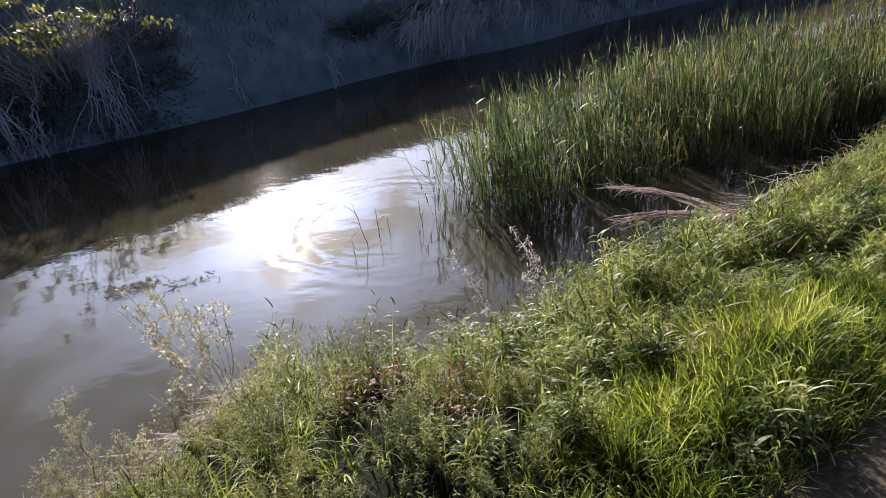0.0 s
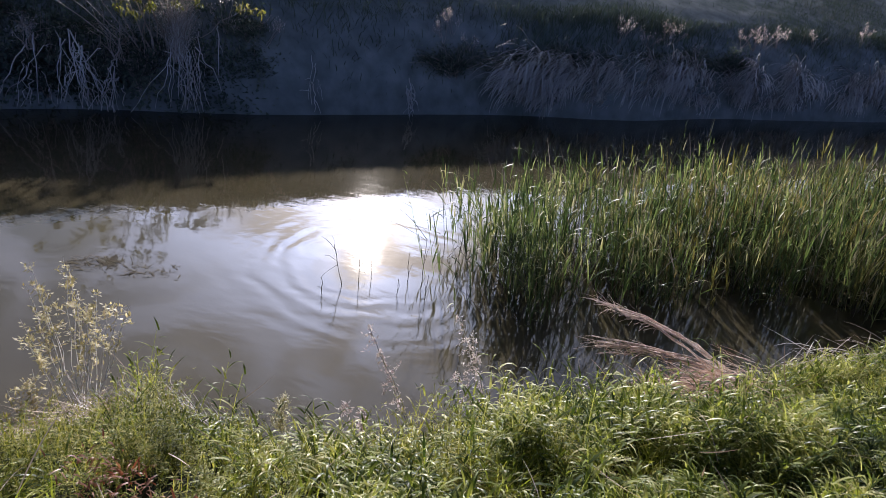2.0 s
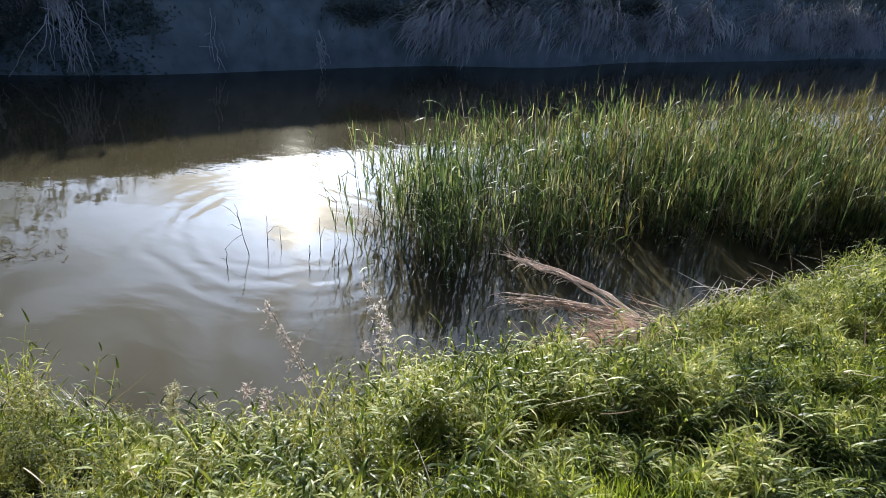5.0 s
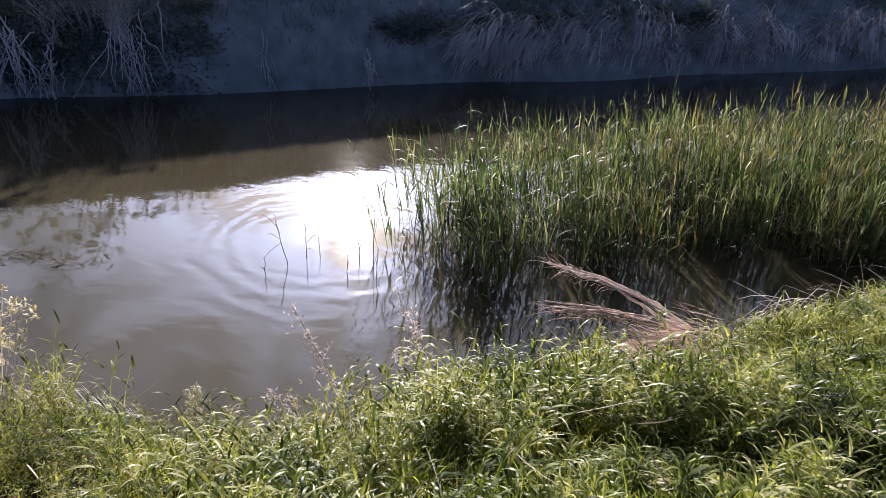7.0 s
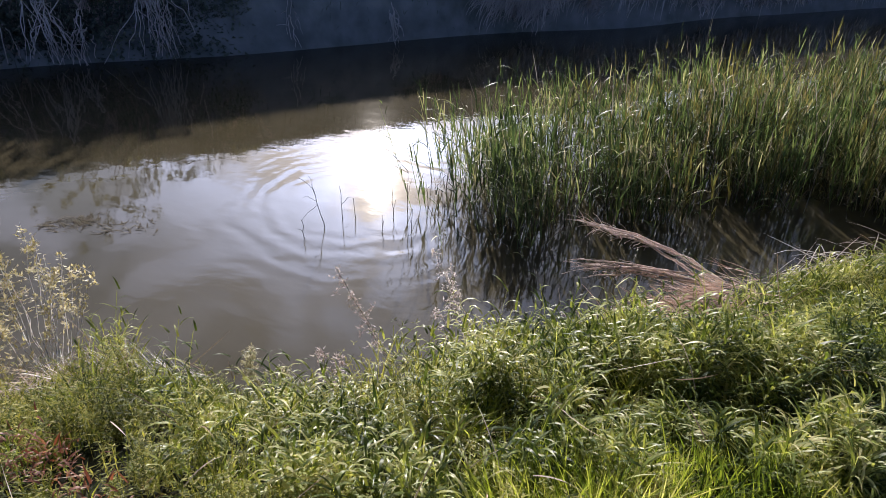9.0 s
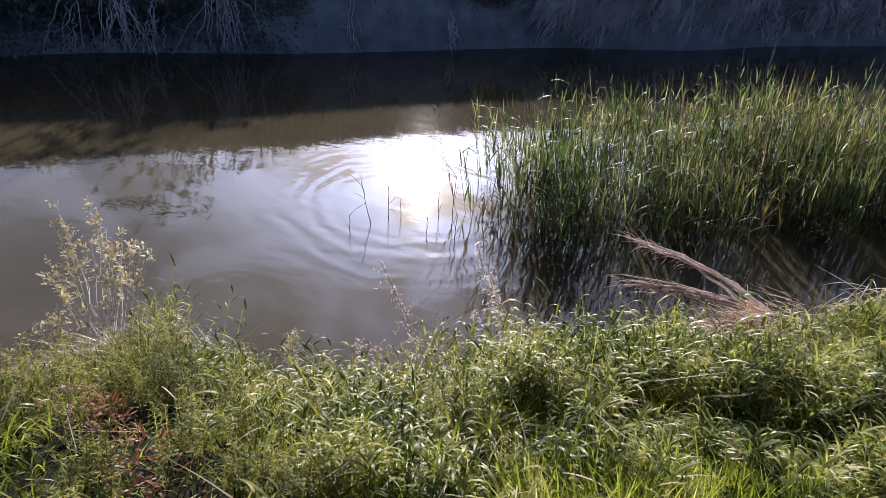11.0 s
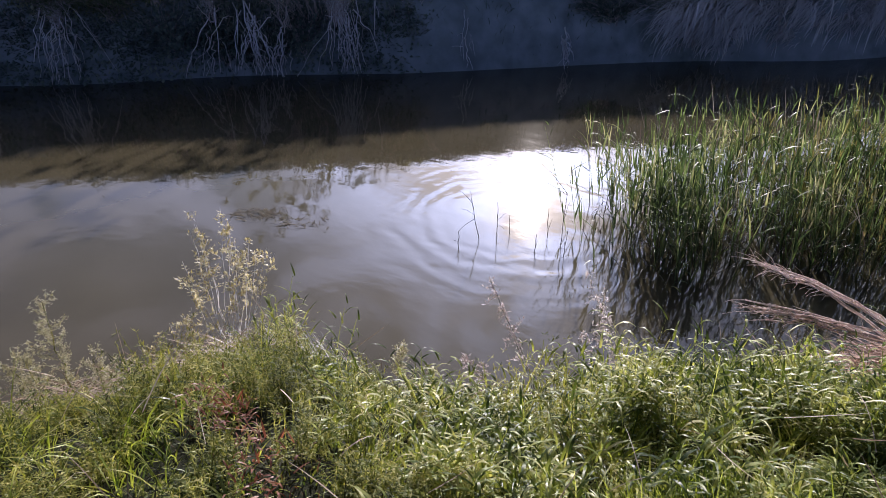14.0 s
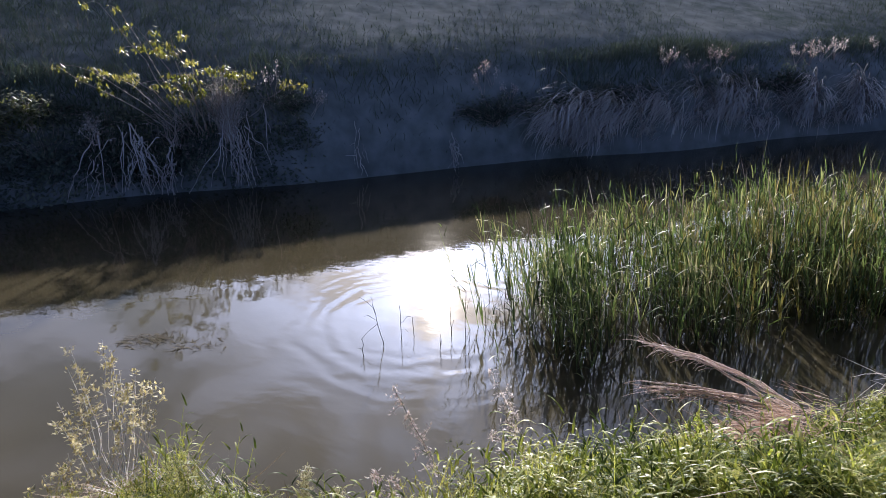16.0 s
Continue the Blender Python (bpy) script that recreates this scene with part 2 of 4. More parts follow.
M_OLIVE = leaf_material("olive_reed_leaf", [(0.0, (0.034, 0.046, 0.024)), (0.4, (0.115, 0.12, 0.05)), (0.8, (0.26, 0.24, 0.10)), (0.95, (0.36, 0.31, 0.19)), (1.0, (0.46, 0.38, 0.28))], glow=(1.2, 1.15, 0.7), rough=0.45, spec=0.3, through_share=0.26, patch=2.0)
M_PALEBUSH = leaf_material("pale_bush_leaf", [(0.0, (0.08, 0.11, 0.06)), (0.5, (0.17, 0.20, 0.12)), (1.0, (0.36, 0.37, 0.27))], through_share=0.3, patch=5)
# thatch coloured near black so that pockets in the grass look shaded
M_SHADE_THATCH = leaf_material("thatch", [(0.0, (0.014, 0.016, 0.009)), (0.6, (0.034, 0.034, 0.02)), (1.0, (0.10, 0.085, 0.055))], glow=(1, 1, 0.8), through_share=0.1, rough=0.8, spec=0.1)
M_STRAW = leaf_material("straw", [(0.0, (0.24, 0.16, 0.104)), (0.5, (0.416, 0.32, 0.232)), (1.0, (0.576, 0.496, 0.4))], glow=(1, 0.9, 0.75), through_share=0.2, rough=0.6, spec=0.2)
M_HEAP = leaf_material("reddish_straw", [(0.0, (0.30, 0.17, 0.12)), (0.5, (0.52, 0.36, 0.28)), (1.0, (0.72, 0.58, 0.48))], glow=(1, 0.9, 0.78), through_share=0.25, rough=0.6, spec=0.2, patch=6)
M_PINK = leaf_material("bleached_plume", [(0.0, (0.55, 0.46, 0.44)), (0.5, (0.74, 0.66, 0.64)), (1.0, (0.90, 0.85, 0.83))], glow=(1, 0.95, 0.92), through_share=0.45, rough=0.7, spec=0.2)
M_DEAD = leaf_material("dead_stem", [(0.0, (0.24, 0.20, 0.18)), (0.5, (0.44, 0.39, 0.36)), (1.0, (0.66, 0.60, 0.56))], glow=(1, 0.9, 0.8), through_share=0.1, rough=0.7, spec=0.2)
M_RUST = leaf_material("rusty_leaf", [(0.0, (0.112, 0.04, 0.024)), (0.6, (0.24, 0.096, 0.056)), (1.0, (0.36, 0.2, 0.128))], glow=(1.2, 0.9, 0.6), through_share=0.3)
# far grass: green dulled and greyed to hold the bank's shade and haze
M_HAZY_GRASS = leaf_material("hazy_bank_grass", [(0.0, (0.10, 0.135, 0.105)), (0.5, (0.155, 0.20, 0.16)), (0.9, (0.205, 0.25, 0.195)), (1.0, (0.30, 0.29, 0.26))], glow=(1, 1, 0.8), patch=0.8, through_share=0.06, spec=0.03, rough=0.8)
# dark leaves, their colour lifted to stand for glare veiling the bank face
M_VEILED_LEAF = leaf_material("veiled_dark_leaf", [(0.0, (0.085, 0.11, 0.096)), (0.6, (0.15, 0.19, 0.165)), (1.0, (0.28, 0.32, 0.27))], through_share=0.2, spec=0.08, rough=0.7)
M_YELLOW = leaf_material("yellow_leaf", [(0.0, (0.13, 0.15, 0.05)), (0.5, (0.23, 0.24, 0.09)), (1.0, (0.40, 0.38, 0.20))], through_share=0.4)
M_SILVER = leaf_material("silver_leaf", [(0.0, (0.42, 0.38, 0.17)), (0.5, (0.62, 0.57, 0.34)), (1.0, (0.80, 0.76, 0.60))], glow=(1.1, 1.0, 0.75), through_share=0.42)
M_PLUME = leaf_material("pale_plume", [(0.0, (0.34, 0.33, 0.20)), (0.5, (0.52, 0.50, 0.35)), (1.0, (0.72, 0.69, 0.56))], glow=(1.1, 1.05, 0.8), through_share=0.42, rough=0.7, spec=0.1)
M_DOCK = leaf_material("dock_leaf", [(0.0, (0.05, 0.07, 0.03)), (0.6, (0.14, 0.16, 0.07)), (0.9, (0.26, 0.25, 0.14)), (1.0, (0.30, 0.20, 0.12))], glow=(1.3, 1.0, 0.6), through_share=0.25, spec=0.3, patch=9)
M_OLDREED = leaf_material("old_reed", [(0.0, (0.06, 0.05, 0.05)), (0.5, (0.14, 0.115, 0.11)), (1.0, (0.36, 0.31, 0.30))], glow=(1, 0.9, 0.8), through_share=0.1, rough=0.7, spec=0.15)
M_STICK = leaf_material("wet_stick", [(0.0, (0.07, 0.062, 0.045)), (1.0, (0.17, 0.15, 0.11))], through_share=0.05, rough=0.9, spec=0.03)

# murky water: brown body, sky on its surface, faint ripples and one set of rings
RING = W(3.62, 4.75, 0)
M_WATER, n, l, b = material("canal_water")
geo = n.new("ShaderNodeNewGeometry")
silt = n.new("ShaderNodeTexNoise")
silt.inputs["Scale"].default_value, silt.inputs["Detail"].default_value = 0.7, 5
l.new(geo.outputs["Position"], silt.inputs["Vector"])
mud = ramp(n, [(0.3, (0.048, 0.042, 0.026)), (0.7, (0.069, 0.060, 0.038))])
l.new(silt.outputs["Fac"], mud.inputs["Fac"])
l.new(mud.outputs["Color"], b.inputs["Base Color"])
b.inputs["Roughness"].default_value, b.inputs["IOR"].default_value = 0.04, 1.33
away = n.new("ShaderNodeVectorMath")
away.operation = "DISTANCE"
away.inputs[1].default_value = RING
l.new(geo.outputs["Position"], away.inputs[0])


def maths(op, a, c, d=None):
    k = n.new("ShaderNodeMath")
    k.operation = op
    for i, v in enumerate((a, c, d)):
        if v is None:
            continue
        if isinstance(v, (int, float)):
            k.inputs[i].default_value = v
        else:
            l.new(v, k.inputs[i])
    return k.outputs[0]


wob = n.new("ShaderNodeTexNoise")
wob.inputs["Scale"].default_value, wob.inputs["Detail"].default_value = 1.6, 2
l.new(geo.outputs["Position"], wob.inputs["Vector"])
dist = maths("MULTIPLY_ADD", wob.outputs["Fac"], 0.45, away.outputs["Value"])
rings = maths("SINE", maths("MULTIPLY", dist, 24.0), 0.0)
swell = n.new("ShaderNodeMapRange")
swell.interpolation_type = "SMOOTHSTEP"
swell.inputs["From Min"].default_value, swell.inputs["From Max"].default_value = 0.6, 1.15
l.new(away.outputs["Value"], swell.inputs["Value"])
die = n.new("ShaderNodeMapRange")
die.interpolation_type = "SMOOTHSTEP"
die.inputs["From Min"].default_value, die.inputs["From Max"].default_value = 1.8, 1.0
l.new(away.outputs["Value"], die.inputs["Value"])
fade = maths("MULTIPLY", maths("MULTIPLY", swell.outputs[0], die.outputs[0]), maths("MULTIPLY_ADD", silt.outputs["Fac"], 2.2, -0.4))
rip = n.new("ShaderNodeTexNoise")
rip.inputs["Scale"].default_value, rip.inputs["Detail"].default_value = 4.2, 3
mapr = n.new("ShaderNodeMapping")
mapr.inputs["Rotation"].default_value = (0, 0, -math.atan2(UY, UX))
mapr.inputs["Scale"].default_value = (0.7, 1.1, 1)
l.new(geo.outputs["Position"], mapr.inputs["Vector"])
l.new(mapr.outputs["Vector"], rip.inputs["Vector"])
height = maths("MULTIPLY_ADD", maths("MULTIPLY", rings, fade), 0.0014, maths("MULTIPLY", rip.outputs["Fac"], 0.0020))
bp = n.new("ShaderNodeBump")
bp.inputs["Strength"].default_value, bp.inputs["Distance"].default_value = 1.0, 1.0
l.new(height, bp.inputs["Height"])
l.new(bp.outputs["Normal"], b.inputs["Normal"])


# ---- mesh helpers ----
def mesh_object(name, verts, faces, mat, parent=None, smooth=True):
    """Links one mesh from arrays; faces is (n, 4) or (n, 3)."""
    me = bpy.data.meshes.new(name)
    verts, faces = np.asarray(verts, np.float32), np.asarray(faces, np.int32)
    k = faces.shape[1]
    me.vertices.add(len(verts))
    me.vertices.foreach_set("co", verts.ravel())
    me.loops.add(faces.size)
    me.loops.foreach_set("vertex_index", faces.ravel())
    me.polygons.add(len(faces))
    me.polygons.foreach_set("loop_start", np.arange(0, faces.size, k, dtype=np.int32))
    me.polygons.foreach_set("use_smooth", np.full(len(faces), smooth))
    me.update(calc_edges=True)
    me.materials.append(mat)
    ob = new(name, me)
    if parent:
        ob.parent = parent
        ob.matrix_parent_inverse = parent.matrix_world.inverted()
    return ob


def empty(name, place):
    ob = new(name)
    ob.matrix_world = Matrix.Translation(place)
    ob.empty_display_size = 0.1
    return ob


def ribbons(root, length, width, azim, tilt, curl, segs=4, shape=(0.7, 1.0, 0.9, 0.62, 0.06), twist=None):
    """Curved tapering blades. tilt: radians from upright at the root; curl: further radians by the tip."""
    root = np.asarray(root, float)
    N = len(root)
    length, width, azim, tilt, curl = (np.broadcast_to(np.asarray(a, float), (N,)) for a in (length, width, azim, tilt, curl))
    side_az = azim + math.pi / 2 + (rng.normal(0, 0.7, N) if twist is None else twist)
    side = np.stack([np.cos(side_az), np.sin(side_az), 0 * side_az], -1)
    prof = np.interp(np.linspace(0, 1, segs + 1), np.linspace(0, 1, len(shape)), shape)
    pos, rows = root.copy(), []
    for k in range(segs + 1):
        half = side * (width * prof[k] / 2)[:, None]
        rows.append(np.stack([pos - half, pos + half], 1))
        th = tilt + curl * ((k + 0.5) / segs) ** 1.4
        st = length / segs
        pos = pos + np.stack([np.sin(th) * np.cos(azim), np.sin(th) * np.sin(azim), np.cos(th)], -1) * st[:, None]
    v = np.stack(rows, 1).reshape(N, -1, 3)
    per = 2 * (segs + 1)
    base = (np.arange(N) * per)[:, None, None]
    k = np.arange(segs)[None, :, None]
    f = base + 2 * k + np.array([0, 1, 3, 2])[None, None, :]
    return v.reshape(-1, 3), f.reshape(-1, 4)


def merge(*parts):
    vs, fs, o = [], [], 0
    for v, f in parts:
        vs.append(v)
        fs.append(f + o)
        o += len(v)
    return np.concatenate(vs), np.concatenate(fs)


def tubes(lines, radii, sides=5):
    """Round tapering stems along polylines (each an (k, 3) array)."""
    vs, fs, o = [], [], 0
    ang = np.linspace(0, 2 * math.pi, sides, endpoint=False)
    for line, rad in zip(lines, radii):
        line = np.asarray(line, float)
        k = len(line)
        rr = np.linspace(rad[0], rad[1], k)
        d = np.gradient(line, axis=0)
        d /= np.linalg.norm(d, axis=1)[:, None] + 1e-9
        ref = np.where(np.abs(d[:, 2:3]) > 0.9, [[1.0, 0, 0]], [[0, 0, 1.0]])
        a = np.cross(d, ref)
        a /= np.linalg.norm(a, axis=1)[:, None] + 1e-9
        c = np.cross(d, a)
        ring = line[:, None] + rr[:, None, None] * (np.cos(ang)[None, :, None] * a[:, None] + np.sin(ang)[None, :, None] * c[:, None])
        vs.append(ring.reshape(-1, 3))
        i, j = np.meshgrid(np.arange(k - 1), np.arange(sides), indexing="ij")
        q = np.stack([i * sides + j, i * sides + (j + 1) % sides, (i + 1) * sides + (j + 1) % sides, (i + 1) * sides + j], -1)
        fs.append(q.reshape(-1, 4) + o)
        o += k * sides
    return np.concatenate(vs), np.concatenate(fs)


def arc(a, c, sag, k=7, jitter=0.0):
    """A bowed line from a to c, lifted by sag in the middle."""
    t = np.linspace(0, 1, k)[:, None]
    p = (1 - t) * np.asarray(a, float) + t * np.asarray(c, float)
    p[:, 2] += 4 * sag * (t * (1 - t))[:, 0]
    if jitter:
        p[1:-1] += rng.normal(0, jitter, (k - 2, 3))
    return p


def leaflets(places, length, width, azim, pitch):
    """Small pointed leaves, folded along the midrib: six vertices each."""
    P = np.asarray(places, float)
    N = len(P)
    length, width, azim, pitch = (np.broadcast_to(np.asarray(a, float), (N,)) for a in (length, width, azim, pitch))
    d = np.stack([np.cos(azim) * np.cos(pitch), np.sin(azim) * np.cos(pitch), np.sin(pitch)], -1)
    s = np.stack([-np.sin(azim), np.cos(azim), 0 * azim], -1)
    up = np.cross(d, s) * -1
    L, H = length[:, None], width[:, None] / 2
    v = np.stack([P, P + d * L * 0.45 + s * H + up * H * 0.4, P + d * L * 0.5, P + d * L * 0.45 - s * H + up * H * 0.4, P + d * L, P + d * L * 0.98], 1)
    b = (np.arange(N) * 6)[:, None]
    f = np.concatenate([b + np.array([[0, 1, 4, 2]]), b + np.array([[0, 2, 4, 3]])], 0)
    return v.reshape(-1, 3), f


# ---- the ground, one sheet ----
us = np.concatenate([np.linspace(-160, -12, 50), np.arange(-11.8, 16, 0.2), np.linspace(16.2, 40, 80), np.linspace(41, 170, 60)])
ss = np.concatenate([np.linspace(-160, -5, 40), np.arange(-4.8, 3.2, 0.1), np.linspace(3.4, 11, 14), np.arange(11.1, 15, 0.14), np.linspace(15.2, 30, 40), np.linspace(31, 160, 50)])
uu, sg = np.meshgrid(us, ss, indexing="ij")
gv = WA(uu, sg, ground_z(uu, sg)).reshape(-1, 3)
i, j = np.meshgrid(np.arange(len(us) - 1), np.arange(len(ss) - 1), indexing="ij")
m_ = len(ss)
gf = np.stack([i * m_ + j, (i + 1) * m_ + j, (i + 1) * m_ + j + 1, i * m_ + j + 1], -1).reshape(-1, 4)
ground = mesh_object("ground", gv, gf, M_SHADE_EARTH)
ground.data.materials.append(M_HAZY_BANK)
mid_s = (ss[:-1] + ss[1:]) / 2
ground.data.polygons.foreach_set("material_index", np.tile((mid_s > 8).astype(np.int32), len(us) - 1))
tagged(ground, "earth canal banks and a rising shaded far slope", "ground", kind="structure")

wv = [W(-60, 0.5, 0), W(60, 0.5, 0), W(60, 12.2, 0), W(-60, 12.2, 0)]
tagged(mesh_object("water", wv, [[0, 1, 2, 3]], M_WATER), "murky brown canal water mirroring sun and sky", "water", kind="structure")


# ---- footpath along the bank top ----
M_PATH = earth_material("dusty_path", [(0.3, (0.05, 0.038, 0.028)), (0.5, (0.10, 0.08, 0.062)), (0.65, (0.15, 0.125, 0.10)), (0.8, (0.26, 0.22, 0.19))], 2.5, 0.02)
pu = np.arange(-20, 40, 0.2)
ps = np.linspace(0, 1, 12)
pg, qg = np.meshgrid(pu, ps, indexing="ij")
p_in = -0.33 - 0.12 * np.clip(pg - 3.3, 0, 1) + 0.07 * wave2(pg, 0 * pg, 51, 3.0)
p_out = -2.3 + 0.15 * wave2(pg, 0 * pg, 52, 1.5)
sp = p_in + (p_out - p_in) * qg
rise = 0.02 * np.sin(qg * math.pi) + 0.03 - 0.03 * ((qg < 0.01) | (qg > 0.99))
pv = WA(pg, sp, ground_z(pg, sp) + rise + 0.004 * wave2(pg, sp, 53, 9)).reshape(-1, 3)
i, j = np.meshgrid(np.arange(len(pu) - 1), np.arange(len(ps) - 1), indexing="ij")
k = len(ps)
pf = np.stack([i * k + j, i * k + j + 1, (i + 1) * k + j + 1, (i + 1) * k + j], -1).reshape(-1, 4)
tagged(mesh_object("footpath", pv, pf, M_PATH), "trodden dusty footpath along the bank top", "path", kind="structure")


# ---- near bank grass ----
WIND = math.atan2(UY * -0.8 + UX * 0.6, UX * -0.8 - UY * 0.6)


def on_ground(u, s, sink=0.02):
    return WA(u, s, np.maximum(ground_z(u, s), -0.12) - sink)


def bank_points(N, u0, u1, q0, q1, power=1.0):
    u = u0 + (u1 - u0) * rng.random(N) ** power
    return u, rng.uniform(q0, q1, N) * bank_edge(u)


def low_spots(u, s):
    """How tall the green stands: most along the middle of the slope, low round the straw heap and the withered patch."""
    a = np.exp(-((u - 4.48) ** 2 + (s - 1.32) ** 2) / 0.7 ** 2)
    b_ = np.exp(-((u - 1.74) ** 2 + (s - 0.52) ** 2) / 0.26 ** 2)
    swell = np.interp(s / bank_edge(u), [-0.1, 0.2, 0.42, 0.8, 1.0], [0.68, 0.78, 1.2, 1.15, 1.0])
    swell = swell * (1 - np.interp(u, [0.6, 1.1, 1.4, 1.75, 2.0], [0.62, 0.5, 0.08, 0.0, 0.0]) * np.clip((s / bank_edge(u) - 0.55) * 4, 0, 1))
    swell = 1 + (swell - 1) * np.clip((4.0 - u) * 0.8, 0.12, 1)
    swell = swell * (1 - 0.5 * np.clip((s / bank_edge(u) - 0.6) * 4, 0, 1) * np.interp(u, [1.85, 2.3, 4.6, 5.0], [0, 1, 1, 0]))
    return swell * np.interp(u, [3.8, 4.3, 5.4], [1.0, 0.68, 0.82]) * (1 - 0.85 * a - 0.6 * b_)


def clumps(N, u0, u1, q0, q1, keep=None, per=26, wide=0.085):
    """Places gathered in clumps, and how tall each stands: most in a clump's middle."""
    cu, cs = bank_points(N // per, u0, u1, q0, q1)
    ok = rng.random(len(cu)) < np.clip(0.75 + 1.5 * wave2(cu, cs, 14, 7.0), np.interp(cu, [2.3, 2.8, 3.7, 4.3], [0.04, 0.18, 0.18, 0.6]), 1) * (1 if keep is None else keep(cu, cs))
    cu, cs = cu[ok], cs[ok]
    idx = np.repeat(np.arange(len(cu)), rng.poisson(per, len(cu)))
    size = rng.uniform(0.7, 1.4, len(cu))[idx]
    r, a = np.abs(rng.normal(0, wide, len(idx))) * size, rng.uniform(0, 6.28, len(idx))
    edge = 1 + 0.12 * np.clip((cs / bank_edge(cu) - 0.65) * 3, 0, 1)[idx]
    return cu[idx] + r * np.cos(a), cs[idx] + r * np.sin(a), edge * size ** 0.5 * (0.5 + 0.62 * np.exp(-(r / (wide * size * 1.1)) ** 2))


def culms(N, u0, u1, q0, q1, height, leaf, wide, per=8, keep=None):
    """Upright grass stems with short arching leaves to either side."""
    u, s, dome = clumps(N, u0, u1, q0, q1, keep)
    k = len(u)
    h = dome * rng.uniform(*height, k) * np.clip(1 + 0.45 * wave2(u, s, 12, 5.5), 0.5, 1.6) * low_spots(u, s)
    az, ln = rng.uniform(0, 6.28, k), rng.uniform(0.05, 0.5, k)
    foot = on_ground(u, s)
    out = [ribbons(foot, h * 1.05, 0.0026, az, ln * 0.4, ln * 1.1, segs=4, shape=(1, 1, 0.7))]
    for j, lev in enumerate(np.linspace(0.25, 1.0, per)):
        root = foot + np.stack([np.cos(az) * ln * lev ** 1.6 * h, np.sin(az) * ln * lev ** 1.6 * h, lev * h], -1)
        la = az + 1.3 + math.pi * j + rng.normal(0, 0.6, k)
        L = rng.uniform(*leaf, k) * (0.75 + 0.5 * math.sin(math.pi * lev))
        out.append(ribbons(root, L, rng.uniform(*wide, k), la, rng.uniform(0.35, 0.9, k), rng.uniform(0.8, 2.3, k), segs=4, shape=(0.7, 1, 0.85, 0.5, 0.05), twist=rng.normal(0, 0.25, k)))
    return merge(*out)


def tufts(count, per, u0, u1, q0, q1, power, length, width, spread, curl, segs=4, keep=None):
    """Blades in tufts that lean outward from their middle."""
    cu, cs = bank_points(count, u0, u1, q0, q1, power)
    if keep is not None:
        ok = rng.random(count) < keep(cu, cs)
        cu, cs = cu[ok], cs[ok]
    ok = rng.random(len(cu)) < np.clip(0.65 + 1.3 * wave2(cu, cs, 14, 7.0), np.where(cs < 0.45, 0.9, np.interp(cu, [2.3, 2.8, 3.7, 4.3], [0.05, 0.22, 0.22, 0.65])), 1)
    cu, cs = cu[ok], cs[ok]
    size = rng.uniform(0.5, 1.4, len(cu)) * np.clip(1 + 0.5 * wave2(cu, cs, 12, 5.5), 0.45, 1.7)
    size = size * np.clip((cs + 0.62) * 2.2, 0.3, 1) * low_spots(cu, cs)
    idx = np.repeat(np.arange(len(cu)), rng.poisson(per, len(cu)))
    k = len(idx)
    a, r = rng.uniform(0, 6.28, k), np.abs(rng.normal(0, spread, k))
    u, s = cu[idx] + r * np.cos(a), cs[idx] + r * np.sin(a)
    out = a + math.atan2(UY, UX) + rng.normal(0, 0.7, k)
    L = rng.uniform(*length, k) * size[idx]
    tilt = np.clip(0.08 + r / spread * 0.18 + rng.normal(0, 0.12, k), 0, 1.2)
    return ribbons(on_ground(u, s), L, rng.uniform(*width, k), out, tilt, rng.uniform(*curl, k), segs=segs)


gr = merge(
    tufts(3600, 24, -1.8, 8, -0.13, 1.06, 1.0, (0.09, 0.21), (0.004, 0.0075), 0.06, (0.8, 2.8), 4, lambda u, s: np.clip(0.6 + 0.2 * (u - 1.0) + 0.4 * (s < 0.3), 0.5, 1)),
    tufts(2500, 26, 2.4, 8, -0.12, 0.98, 1.0, (0.09, 0.20), (0.0045, 0.008), 0.05, (0.8, 2.6), 4),
    tufts(2100, 18, 1.9, 6.0, -0.19, 0.26, 1.0, (0.10, 0.22), (0.004, 0.007), 0.06, (0.2, 1.3), 4),
    tufts(500, 26, 8, 30, -0.10, 1.12, 1.4, (0.2, 0.36), (0.010, 0.018), 0.12, (0.5, 2.2)))
tagged(mesh_object("bank_grass", *gr, M_GRASS), "dense sunlit yellow-green grass covering the near bank", "grass", kind="stuff")

few_left = lambda u, s: np.clip(0.22 + 0.38 * (u - 1.5) + 0.35 * wave2(u, s, 21, 2.2), 0.08, 1)
br = merge(
    tufts(240, 12, 0.5, 9, -0.02, 1.0, 1.0, (0.18, 0.34), (0.008, 0.013), 0.045, (1.5, 3.3), 7, few_left),
    culms(12500, -1.5, 4.4, -0.10, 1.0, (0.14, 0.38), (0.065, 0.14), (0.006, 0.0115), 9, lambda u, s: few_left(u, s) * np.maximum(np.clip((s - 0.05) * 2.5, 0.38, 1), np.clip(u - 2.9, 0, 0.8))),
    culms(9500, 3.9, 9, -0.08, 1.0, (0.13, 0.32), (0.06, 0.125), (0.006, 0.010), 8, lambda u, s: np.interp(u, [3.9, 4.4], [0.4, 1.0])),
    culms(2600, 2.3, 4.4, 0.70, 0.93, (0.12, 0.25), (0.09, 0.18), (0.007, 0.012), 8),
    culms(420, 3.55, 4.05, 0.80, 0.98, (0.36, 0.54), (0.10, 0.2), (0.008, 0.013), 9))
tagged(mesh_object("broad_leaved_grass", *br, M_BROAD), "arching broad-bladed green grass on the near bank", "grass", kind="stuff")

